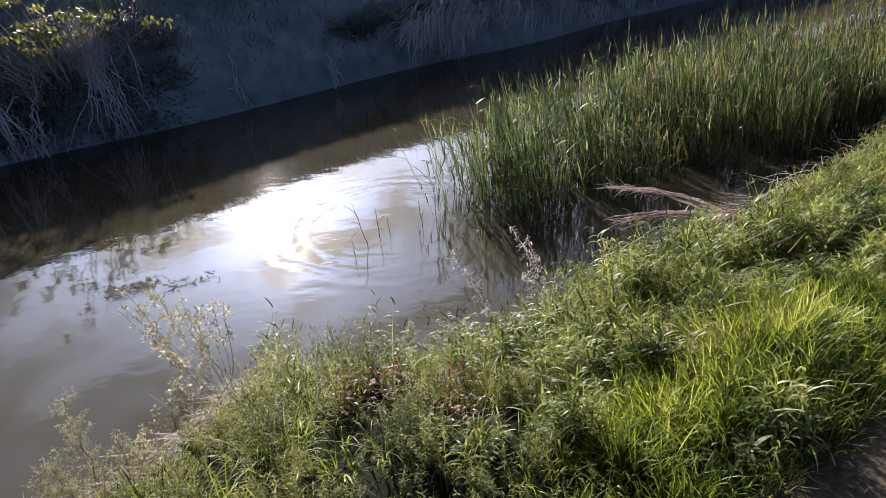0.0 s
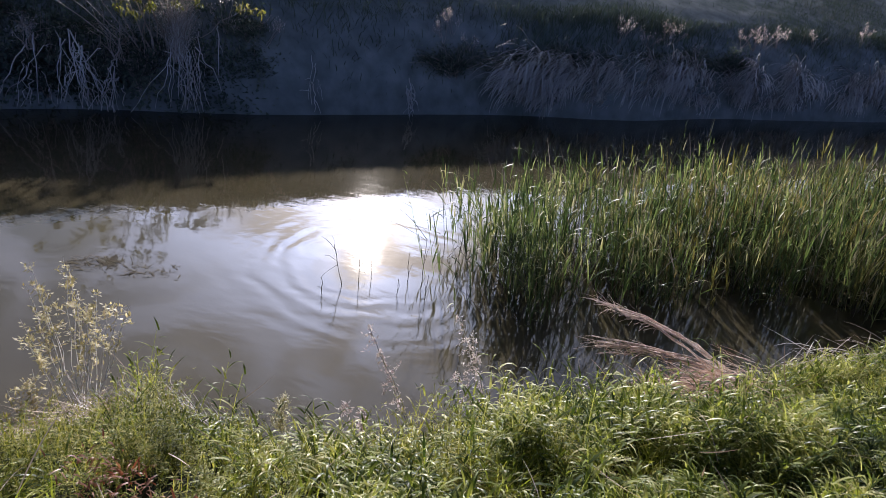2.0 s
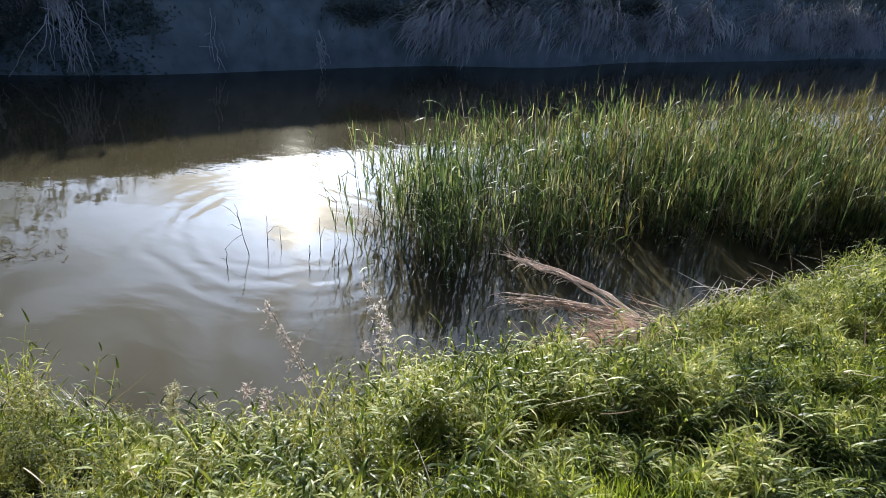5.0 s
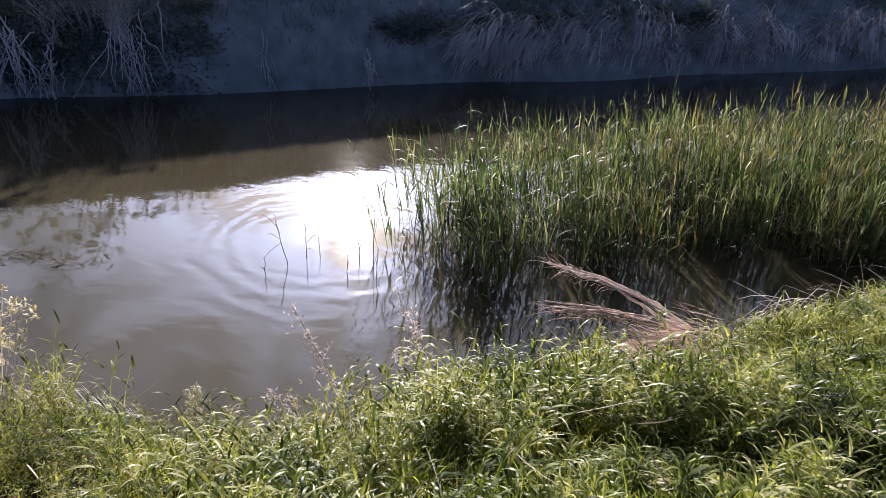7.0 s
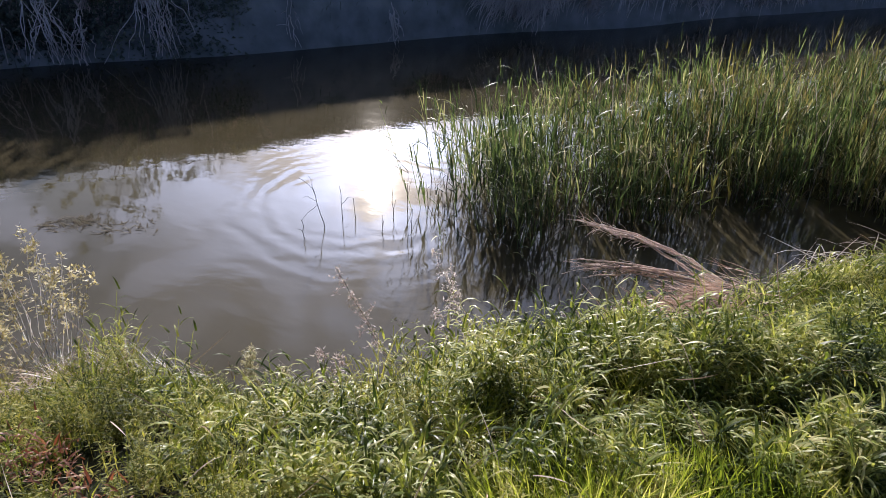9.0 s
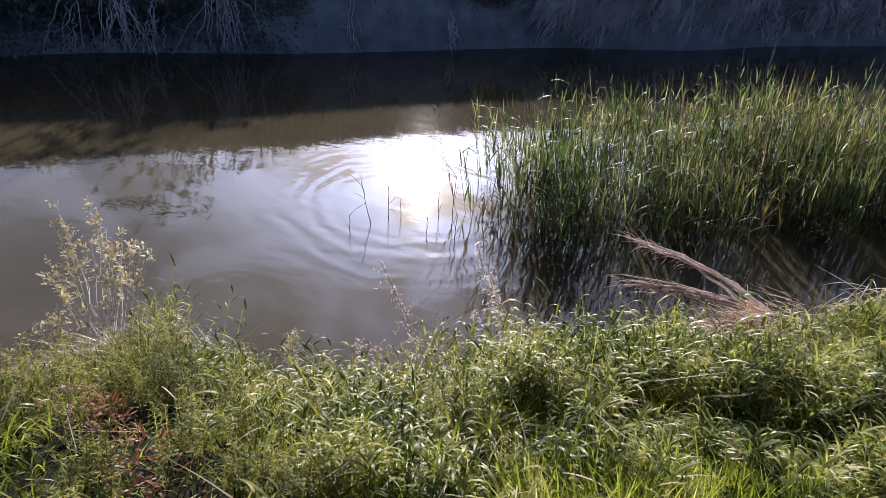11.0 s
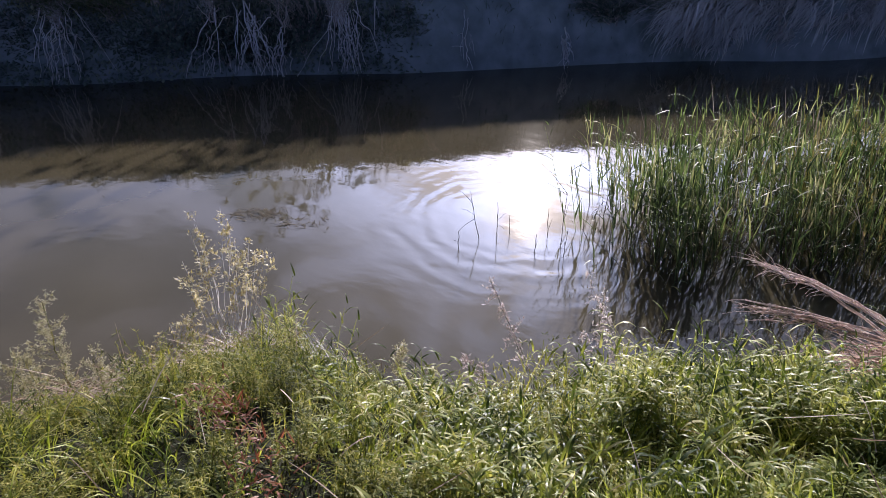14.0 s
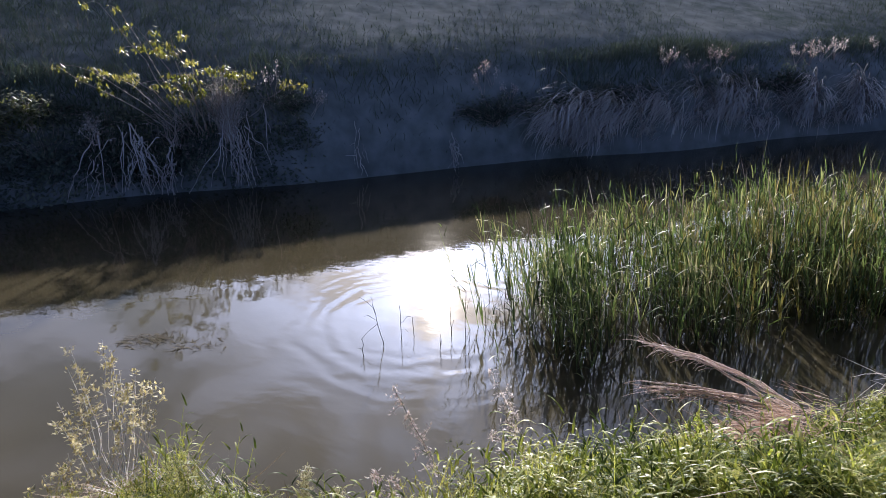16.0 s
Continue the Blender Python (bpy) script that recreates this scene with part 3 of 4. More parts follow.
# low scrambling weeds with whorls of small leaves, thickest where the bank bulges
few_right = lambda u, s: np.clip(1.0 - 0.6 * (u - 2.0) + 0.4 * wave2(u, s, 61, 2.5), 0.08, 1)
u, s, dome = clumps(19000, -1.6, 6.0, 0.05, 1.04, few_right, 34, 0.10)
k = len(u)
height = dome * rng.uniform(0.14, 0.32, k) * np.interp(s / bank_edge(u), [0.7, 0.95], [1.0, 0.72]) * np.clip(1 + 0.35 * wave2(u, s, 62, 3.4), 0.5, 1.5) * low_spots(u, s)
az0, ln = rng.uniform(0, 6.28, k), rng.uniform(0.05, 0.45, k)
wl_p, wl_a = [], []
foot = on_ground(u, s)
for lev in np.linspace(0.35, 1.0, 6):
    base = foot + np.stack([np.cos(az0) * ln * lev ** 1.6 * height, np.sin(az0) * ln * lev ** 1.6 * height, lev * height], -1)
    for q in range(5):
        wl_p.append(base)
        wl_a.append(q * 1.257 + rng.uniform(0, 1.2, k))
wl_p, wl_a = np.concatenate(wl_p), np.concatenate(wl_a)
n_ = len(wl_p)
wd = merge(
    leaflets(wl_p, rng.uniform(0.014, 0.032, n_), rng.uniform(0.0035, 0.0065, n_), wl_a, rng.normal(0.25, 0.4, n_)),
    ribbons(foot, height * 1.02, 0.002, az0, ln * 0.4, ln * 1.1, segs=4, shape=(1, 1, 0.8)))
tagged(mesh_object("scrambling_weeds", *wd, M_WEED), "low tangled small-leaved weeds among the grass", "weeds", kind="stuff")

# dull old thatch under the green, darkened to paint shade between the tufts
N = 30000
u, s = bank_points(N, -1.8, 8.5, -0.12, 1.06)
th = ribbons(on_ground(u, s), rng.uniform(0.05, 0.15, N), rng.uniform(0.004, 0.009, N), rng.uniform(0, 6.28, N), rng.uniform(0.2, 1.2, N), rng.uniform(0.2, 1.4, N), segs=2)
tagged(mesh_object("shade_dark_thatch", *th, M_SHADE_THATCH), "dull brown thatch, darkened as shade under the green bank grass", "grass", kind="stuff")

# dry straws and crumbs on the path's edge
N = 520
u, s = -1.0 + 8 * rng.random(N), -0.30 - 0.7 * rng.random(N) ** 1.5
litter = ribbons(WA(u, s, ground_z(u, s) + 0.045), rng.uniform(0.02, 0.09, N), rng.uniform(0.003, 0.006, N), rng.uniform(0, 6.28, N), rng.uniform(1.3, 1.56, N), rng.uniform(0.0, 0.3, N), segs=3)
tagged(mesh_object("path_litter", *litter, M_STRAW), "dry straw litter strewn on the dusty path", "straw", kind="stuff")

# pale dry stalks lying through the grass
N = 170
u, s = bank_points(N, -1.2, 7, 0.0, 1.08, 1.0)
z = on_ground(u, s, -0.12)
dry = ribbons(z + [0, 0, 1] * rng.uniform(0, 0.16, (N, 1)), rng.uniform(0.15, 0.38, N), rng.uniform(0.003, 0.006, N), rng.uniform(0, 6.28, N), rng.uniform(0.6, 1.4, N), rng.normal(0.3, 0.5, N), segs=5)
tagged(mesh_object("dry_grass_stalks", *dry, M_STRAW), "scattered pale dry grass stalks in the green", "grass", kind="stuff")

# rust-brown withered patch
N = 260
knot = rng.integers(0, 3, N)
u = np.array([1.68, 1.55, 1.42])[knot] + rng.normal(0, 0.055, N)
s = np.array([0.62, 0.92, 1.12])[knot] + rng.normal(0, 0.055, N)
rust = ribbons(on_ground(u, s, -0.04) + [0, 0, 1] * rng.uniform(0.02, 0.24, (N, 1)), rng.uniform(0.025, 0.06, N), rng.uniform(0.004, 0.009, N), rng.uniform(0, 6.28, N), rng.uniform(0.2, 1.3, N), rng.uniform(0.3, 2.4, N), segs=4)
tagged(mesh_object("withered_plant", *rust, M_RUST), "withered rust-brown curled leaves within green grass", "plant", kind="stuff")

# ---- reed stand in the water ----
LEAN = math.atan2(-UY, -UX)          # the reeds lean back along the canal
FRONT_U = [3.3, 3.8, 4.5, 5.2, 6.0, 7.2, 8.1, 9.2, 10.3, 14, 40]
FRONT_S = [4.4, 3.6, 3.05, 3.25, 3.0, 2.9, 2.5, 2.15, 1.75, 1.5, 1.5]


def reed_spots(N, u0, u1, power):
    u = u0 + (u1 - u0) * rng.random(N) ** power
    s = rng.uniform(1.5, 5.6, N)
    front = np.interp(u, FRONT_U, FRONT_S) + 0.15 * wave2(u, 0 * u, 31, 4)
    back = np.interp(u, [3.5, 4.4, 5.9, 9, 11, 14, 40], [4.3, 5.0, 5.4, 5.6, 5.2, 5.0, 5.0])
    left = 3.76 + 0.42 * np.abs(s - 3.7) + 0.12 * wave2(s, 0 * s, 33, 5)
    dens = np.clip((u - left) * 1.3 + 0.14, 0, 1) * np.clip((s - front) * 3.0, 0, 1) * (s < back) * (u > left - 0.15) * np.clip((5.3 - s) * 1.1, np.where(u < 6.5, 0.9, 0.55), 1)
    keep = rng.random(N) < dens * np.clip(0.75 + 0.5 * wave2(u, s, 34, 3), 0.15, 1)
    u, s = u[keep], s[keep]
    tall = 1.06 * np.clip(0.82 + 0.28 * (u - 3.6), 0.8, 1) * (1 + 0.12 * wave2(u, s, 35, 2)) * np.interp(s, [4.0, 5.0], [1.0, 0.96])
    return u, s, tall * np.interp(s - front[keep], [0.0, 0.9], [0.8, 1.0])


def reed_plants(N, u0, u1, power, wide, per=6):
    """Straight culms, each with leaves that leave it by turns and arch over at the tip."""
    u, s, tall = reed_spots(N, u0, u1, power)
    k = len(u)
    az = np.where(rng.random(k) < 0.75, LEAN + rng.normal(0, 0.6, k), rng.uniform(0, 6.28, k))
    tilt, h = np.abs(rng.normal(0.16, 0.07, k)), rng.normal(0.74, 0.16, k) * tall
    h = np.where(rng.random(k) < 0.14, rng.uniform(0.95, 1.16, k) * tall, h)
    foot = WA(u, s, -0.05)
    out = [ribbons(foot, h, 0.006 * wide, az, tilt, 0.1, segs=4, shape=(1, 1, 0.9, 0.7, 0.3))]
    turn = rng.uniform(0, 6.28, k)
    for lev in np.linspace(0.2, 0.97, per):
        at = np.clip(lev + rng.normal(0, 0.05, k), 0.1, 1.0)
        reach = h * at
        root = foot + np.stack([np.sin(tilt) * np.cos(az) * reach, np.sin(tilt) * np.sin(az) * reach, np.cos(tilt) * reach], -1)
        turn = turn + math.pi + rng.normal(0, 0.5, k)
        side = np.where(rng.random(k) < 0.45, LEAN + rng.normal(0, 0.7, k), turn)
        L = rng.uniform(0.11, 0.32, k) * (0.75 + 0.45 * np.sin(math.pi * at))
        stiff = rng.random(k) < 0.62
        lean = np.where(stiff, rng.uniform(0.02, 0.15, k), rng.uniform(0.3, 0.9, k))
        out.append(ribbons(root, L, rng.uniform(0.0095, 0.0165, k) * wide, side, lean + 0.06, np.where(stiff, rng.uniform(0.0, 0.45, k), rng.uniform(0.4, 1.6, k)), segs=5, shape=(0.6, 1, 1, 0.8, 0.45, 0.05)))
    return merge(*out)


rd = reed_plants(4700, 3.4, 11, 1.0, 1.0, 8)
tagged(mesh_object("reed_stand", *rd, M_REED), "tall green reeds standing in the canal water", "reeds", kind="stuff")
rd = merge(reed_plants(2500, 6.0, 14, 0.8, 1.15, 8), reed_plants(3300, 13, 36, 1.3, 1.7))
tagged(mesh_object("olive_reed_stand", *rd, M_OLIVE), "tall olive-brown reeds at the back of the stand", "reeds", kind="stuff")

# seed spikes above the leaves, and grey old stalks at the foot
u, s, tall = reed_spots(4200, 3.6, 26, 1.2)
ok = rng.random(len(u)) < np.clip(0.10 + 0.06 * (u - 3.6), 0.12, 0.35)
u, s, tall = u[ok], s[ok], tall[ok]
k = len(u)
az = LEAN + rng.normal(0, 0.8, k)
stem = rng.uniform(1.0, 1.3, k) * tall
tl, cl = np.abs(rng.normal(0.13, 0.06, k)), rng.uniform(0.0, 0.7, k)
spikes = ribbons(WA(u, s, -0.05), stem, 0.008, az, tl, cl, segs=10, shape=(0.4, 0.4, 0.4, 0.4, 0.4, 0.4, 0.4, 0.4, 1.0, 0.8, 0.15))
tagged(mesh_object("reed_seed_spikes", *spikes, M_DEAD), "buff seed spikes rising over the reeds", "reeds", kind="stuff")
u, s, tall = reed_spots(4600, 3.6, 12, 1.0)
k = len(u)
old = ribbons(WA(u, s, -0.05), rng.uniform(0.15, 0.55, k), rng.uniform(0.005, 0.010, k), rng.uniform(0, 6.28, k), np.abs(rng.normal(0.25, 0.3, k)), rng.uniform(0, 1.6, k), segs=4)
tagged(mesh_object("old_reed_stubble", *old, M_OLDREED), "grey dead leaves and stubs at the reeds' foot", "reeds", kind="stuff")


# ---- helpers for plants that are things ----
def part(name, vf, mat, parent, label="", kind=""):
    return tagged(mesh_object(name, *vf, mat, parent), label, kind=kind)


def stems_of(lines, radii, mat, parent, name="stem", sides=5):
    for l_, r_ in zip(lines, radii):
        part(name, tubes([l_], [r_], sides), mat, parent)


def along(line, t):
    line = np.asarray(line)
    x = np.linspace(0, 1, len(line))
    return np.stack([np.interp(t, x, line[:, i]) for i in range(3)], -1)


# ---- broken stems standing in the open water ----
def water_stem(u, s, h, lean_az, lean, bend=None, side=()):
    thing = empty("broken_stem", W(u, s, 0))
    a = np.array(W(u, s, -0.15))
    top = np.array(W(u, s, h)) + h * lean * np.array([math.cos(lean_az), math.sin(lean_az), 0])
    lines, rad = [arc(a, top, 0.0, 7, 0.006)], [(0.0042, 0.0022)]
    if bend:
        lines.append(arc(top, top + np.array(bend), 0.03, 5, 0.004))
        rad.append((0.003, 0.0015))
    stems_of(lines, rad, M_STICK, thing)
    tw = []
    for t, v in side:
        p = along(lines[0], t)
        tw.append(arc(p, p + np.array(v), 0.02, 4, 0.004))
    if tw:
        stems_of(tw, [(0.0022, 0.0012)] * len(tw), M_STICK, thing, "side_shoot", 4)
    return tagged(thing, "dark broken reed stem standing in open water", "reed stem", "broken stems in the water")


def along_canal(du, ds, dz):
    return tuple(W(du, ds, dz))


water_stem(3.15, 4.36, 0.44, math.atan2(-UY, -UX), 0.25, None, [(0.66, along_canal(-0.16, 0, -0.13)), (0.72, along_canal(-0.11, 0.02, 0.05)), (0.78, along_canal(-0.04, 0.03, 0.20)), (0.9, along_canal(-0.13, 0, 0.14))])
water_stem(3.33, 4.44, 0.34, math.atan2(-UY, -UX), 0.06, None, [(0.62, along_canal(0.10, 0.0, 0.06)), (0.5, along_canal(0.07, 0.02, -0.04))])
water_stem(3.44, 4.42, 0.2, 3.0, 0.08)
water_stem(2.90, 4.19, 0.17, 2.4, 0.25, None, [(0.6, along_canal(-0.04, 0, 0.05))])
water_stem(3.57, 4.06, 0.17, 1.2, 0.12, None, [(0.6, along_canal(0.02, 0, 0.08))])
water_stem(3.85, 4.15, 0.52, 0.6, 0.04, along_canal(-0.34, 0.0, 0.36), [(0.98, along_canal(-0.40, 0.05, 0.22)), (0.7, along_canal(-0.07, 0.02, 0.2)), (0.6, along_canal(0.06, 0.02, 0.2))])
water_stem(3.78, 4.28, 0.30, 2.6, 0.15, None, [(0.5, along_canal(0.04, 0, 0.12))])
water_stem(3.80, 3.92, 0.26, 1.0, 0.1, None, [(0.6, along_canal(-0.03, 0, 0.1))])

# floating weed
N = 230
fc = rng.integers(0, 7, N)
fu = 1.05 + np.array([-0.2, -0.1, 0.0, 0.05, 0.12, 0.3, 0.55])[fc] + rng.normal(0, 0.06, N)
fs = 5.22 + np.array([0.05, 0.0, 0.06, -0.05, 0.0, -0.25, -0.3])[fc] + rng.normal(0, 0.07, N)
fl = ribbons(WA(fu, fs, 0.003), rng.uniform(0.04, 0.12, N), rng.uniform(0.006, 0.014, N), WIND + rng.normal(0, 0.9, N), rng.uniform(1.35, 1.56, N), rng.uniform(0, 0.2, N), segs=3)
tagged(mesh_object("floating_weed", *fl, M_STICK), "dark pond weed floating on the canal water", "water weed", kind="stuff")


# ---- fallen dead reed over the water, and the straw it lies on ----
def dead_reed():
    base = np.array(W(5.15, 1.70, 0.50))
    thing = empty("fallen_dead_reed", base)
    bundles = [((4.47, 2.33, 0.80), 0.07, 6), ((4.30, 2.16, 0.58), 0.05, 7)]
    lines, hair = [], []
    for tip, sag, n_l in bundles:
        for q in range(n_l):
            end = base + (np.array(W(*tip)) - base) * rng.uniform(0.8, 1.04) + rng.normal(0, 0.05, 3) * np.array([1.2, 1.2, 0.7])
            l = arc(base + rng.normal(0, 0.035, 3), end, sag * rng.uniform(0.6, 1.4), 9, 0.010)
            lines.append(l)
            for f in rng.uniform(0.55, 1.0, 11):
                p = along(l, f)
                d = (l[-1] - l[0]) * rng.uniform(0.06, 0.16) + rng.normal(0, 0.03, 3) - np.array([0, 0, rng.uniform(0, 0.06)])
                hair.append(arc(p, p + d, 0.008, 4, 0.003))
    stems_of(lines, [(0.008, 0.0045)] * len(lines), M_PINK, thing, "stalk")
    part("dry_plume", tubes(hair, [(0.0024, 0.001)] * len(hair), 4), M_PINK, thing, "thin pinkish-grey dry plume strands", "stuff")
    return tagged(thing, "fallen dead reed stalks bleached pinkish-grey over water", "dead reed")


dead_reed()
N = 900
hu = 4.98 - np.abs(rng.normal(0, 0.26, N)) + rng.normal(0, 0.05, N)
hs = 1.60 + rng.normal(0, 0.10, N) + 0.22 * (4.98 - hu)
heap_dir = WIND + rng.normal(0, 0.5, N)
hz = np.maximum(ground_z(hu, hs), 0.02)
hp = WA(hu + 0.1, hs, hz + 0.05 + rng.random(N) * np.interp(hu, [4.4, 4.9], [0.24, 0.44]))
heap = ribbons(hp, rng.uniform(0.10, 0.32, N), rng.uniform(0.004, 0.009, N), heap_dir, rng.uniform(1.25, 1.75, N), rng.normal(0.05, 0.3, N), segs=4)
tagged(mesh_object("straw_heap", *heap, M_HEAP), "heap of reddish dry straw on the bank edge", "straw", kind="stuff")


# ---- plants at the near water's edge ----
def silver_shrub(u, s, tips, label):
    """Thin stems that fan up from one foot to the given tips, twigged and leaved towards their ends."""
    base = np.array(W(u, s, max(float(ground_z(u, s)), 0.0) - 0.03))
    thing = empty("silver_shrub", base)
    lines, twigs, leaf_p, leaf_a = [], [], [], []
    for tu, ts, tz in tips:
        for q in range(2):
            top = np.array(W(tu, ts, tz)) + rng.normal(0, 0.03, 3) * (1 + q)
            l = arc(base + rng.normal(0, 0.035, 3), top, rng.uniform(-0.10, -0.02), 8, 0.008)
            lines.append(l)
            for t in rng.uniform(0.55, 0.97, 5):
                p = along(l, t)
                d = np.array([rng.normal(0, 0.055), rng.normal(0, 0.055), rng.uniform(0.0, 0.10)])
                twigs.append(arc(p, p + d, 0.01, 5, 0.004))
    for l in lines:
        for t in np.concatenate([rng.uniform(0.7, 1, 18), rng.uniform(0.25, 0.7, 4)]):
            leaf_p.append(along(l, t) + rng.normal(0, 0.008, 3))
    for l in twigs:
        for t in np.linspace(0.3, 1, 11):
            leaf_p.append(along(l, t) + rng.normal(0, 0.006, 3))
    k = len(leaf_p)
    stems_of(lines, [(0.004, 0.0016)] * len(lines), M_BLEACHED_LIT, thing)
    part("twigwork", tubes(twigs, [(0.002, 0.001)] * len(twigs), 4), M_BLEACHED_LIT, thing, "", "stuff")
    part("leaves", leaflets(leaf_p, rng.uniform(0.022, 0.042, k), rng.uniform(0.009, 0.016, k), rng.uniform(0, 6.28, k), rng.normal(0.35, 0.5, k)), M_SILVER, thing, "", "stuff")
    return tagged(thing, label, "shrub")


silver_shrub(1.18, 2.5, ((0.76, 3.65, 0.65), (0.84, 3.55, 0.70), (1.0, 3.66, 0.75), (0.98, 3.9, 0.58), (1.40, 3.23, 0.59), (1.28, 3.4, 0.55), (1.14, 3.64, 0.50), (1.08, 3.3, 0.62), (0.92, 2.84, 0.66), (0.9, 3.2, 0.62)), "small shrub with pale silvery-yellow leaves leaning over the water")
silver_shrub(0.95, 2.45, ((0.77, 2.77, 0.45), (0.68, 2.64, 0.36), (0.84, 2.72, 0.42), (0.6, 2.52, 0.30)), "low grey-leaved shrub overhanging the canal water")


def feather_weed(u, s, h, lean=0.0, wide=1.0):
    """A stem whose drooping side sprays make one loose tapering plume."""
    base = np.array(W(u, s, float(ground_z(u, s)) - 0.03))
    thing = empty("feathery_weed", base)
    top = base + np.array([UX * lean, UY * lean, h])
    l = arc(base, top, 0.0, 9, 0.012)
    spray, P = [], []
    for t in np.linspace(0.3, 0.99, int(40 * h) + 10):
        p, a = along(l, t), rng.uniform(0, 6.28)
        r = wide * rng.uniform(0.05, 0.14) * (1.35 - t)
        q = arc(p, p + [r * math.cos(a), r * math.sin(a), rng.uniform(0.01, 0.08)], -0.02, 6, 0.004)
        spray.append(q)
        P.append(along(q, rng.uniform(0.25, 1.05, 34)) + rng.normal(0, 0.007, (34, 3)))
    P = np.concatenate(P)
    k = len(P)
    part("stem", tubes([l], [(0.004, 0.0015)], 5), M_WEED, thing)
    part("plume", merge(tubes(spray, [(0.0018, 0.0009)] * len(spray), 4), leaflets(P, rng.uniform(0.012, 0.025, k), rng.uniform(0.004, 0.007, k), rng.uniform(0, 6.28, k), rng.normal(0.3, 0.5, k))), M_PLUME, thing, "pale feathery seed plume", "stuff")
    return tagged(thing, "tall weed with a pale feathery plume on the bank", "weed", "feathery weeds")


for u_, s_, h_, l_, w_ in ((0.33, 2.24, 0.84, 0.02, 1.15), (0.24, 2.2, 0.5, -0.06, 1.0), (0.46, 2.26, 0.42, 0.03, 1.3), (0.54, 2.24, 0.32, 0.05, 1.2), (0.10, 2.2, 0.55, 0.04, 1.2), (-0.05, 2.15, 0.4, -0.03, 1.2), (2.2, 1.95, 0.5, 0.0, 0.7), (2.32, 1.9, 0.42, 0.04, 0.7), (-0.45, 2.0, 0.45, 0.1, 1.2)):
    feather_weed(u_, s_, h_, l_, w_)


def path_weed(u, s, h, n_leaf, mat, name, label):
    """A low rosette of broad pointed leaves round a short stem."""
    base = np.array(W(u, s, float(ground_z(u, s)) - 0.02))
    thing = empty(name, base)
    stem = arc(base, base + [0.02, 0.01, h], 0.0, 5, 0.004)
    P = along(stem, rng.uniform(0.1, 1.0, n_leaf)) + rng.normal(0, 0.008, (n_leaf, 3))
    part("stem", tubes([stem], [(0.005, 0.003)], 5), mat, thing)
    part("leaves", ribbons(P, rng.uniform(0.04, 0.085, n_leaf), rng.uniform(0.009, 0.018, n_leaf), rng.uniform(0, 6.28, n_leaf), rng.uniform(0.5, 1.1, n_leaf), rng.uniform(0.3, 1.1, n_leaf), segs=5, shape=(0.2, 0.8, 1.0, 0.9, 0.55, 0.05), twist=0.0), mat, thing, "", "stuff")
    return tagged(thing, label, "weed")


for u_, s_, h_ in ((2.38, -0.22, 0.15), (2.25, -0.20, 0.12), (2.5, -0.25, 0.13)):
    path_weed(u_, s_, h_, 44, M_DOCK, "dock_weed", "low brownish-green dock weed at the path's edge")


def dead_weed(u, s, tips):
    """Dry stems that lean out to the given tips, hung with pale spikelets along the upper half."""
    base = np.array(W(u, s, max(float(ground_z(u, s)), 0.0) - 0.03))
    thing = empty("dead_weed", base)
    lines, twig, P = [], [], []
    for tip in tips:
        l = arc(base + rng.normal(0, 0.02, 3), np.array(W(*tip)), 0.05, 9, 0.007)
        lines.append(l)
        for t in rng.uniform(0.35, 1.0, 11):
            p = along(l, t)
            q = arc(p, p + np.array(W(rng.normal(-0.03, 0.035), rng.normal(0, 0.03), rng.normal(-0.01, 0.035))), 0.012, 4, 0.003)
            twig.append(q)
            P.append(along(q, rng.uniform(0.3, 1.05, 8)) + rng.normal(0, 0.006, (8, 3)))
        P.append(along(l, rng.uniform(0.45, 1.02, 40)) + rng.normal(0, 0.007, (40, 3)))
    P = np.concatenate(P)
    m_k = len(P)
    part("seed_spray", leaflets(P, rng.uniform(0.016, 0.034, m_k), rng.uniform(0.006, 0.011, m_k), rng.uniform(0, 6.28, m_k), rng.normal(0.2, 0.6, m_k)), M_PINK, thing, "pale dry spikelets", "stuff")
    stems_of(lines, [(0.0035, 0.0018)] * len(lines), M_BLEACHED_LIT, thing)
    stems_of(twig, [(0.0018, 0.001)] * len(twig), M_PINK, thing, "twig", 4)
    return tagged(thing, "dead grey weed stems leaning over the water", "dead weed")


dead_weed(3.55, 1.98, ((3.38, 2.32, 0.82), (3.44, 2.22, 0.70), (3.30, 2.12, 0.52)))
dead_weed(3.05, 2.02, ((2.73, 2.19, 0.90), (2.80, 2.14, 0.74)))
dead_weed(2.62, 1.95, ((2.58, 2.05, 0.48), (2.68, 2.02, 0.44)))
N = 90
u, s = rng.uniform(1.2, 2.0, N), 2.36 + rng.normal(0, 0.10, N)
s = np.minimum(s, bank_edge(u) - 0.02)
tw = ribbons(on_ground(u, s, -0.05) + [0, 0, 1] * rng.uniform(0, 0.16, (N, 1)), rng.uniform(0.10, 0.25, N), rng.uniform(0.0035, 0.006, N), WIND + rng.normal(0, 0.35, N), rng.uniform(0.35, 1.1, N), rng.normal(0.2, 0.3, N), segs=4)
tagged(mesh_object("dead_grass_stems", *tw, M_BLEACHED_LIT), "bleached dead stems leaning out at the water's edge", "grass", kind="stuff")
N = 620
u = rng.uniform(0.25, 1.45, N)
s = bank_edge(u) * (1.0 - np.abs(rng.normal(0, 0.085, N)))
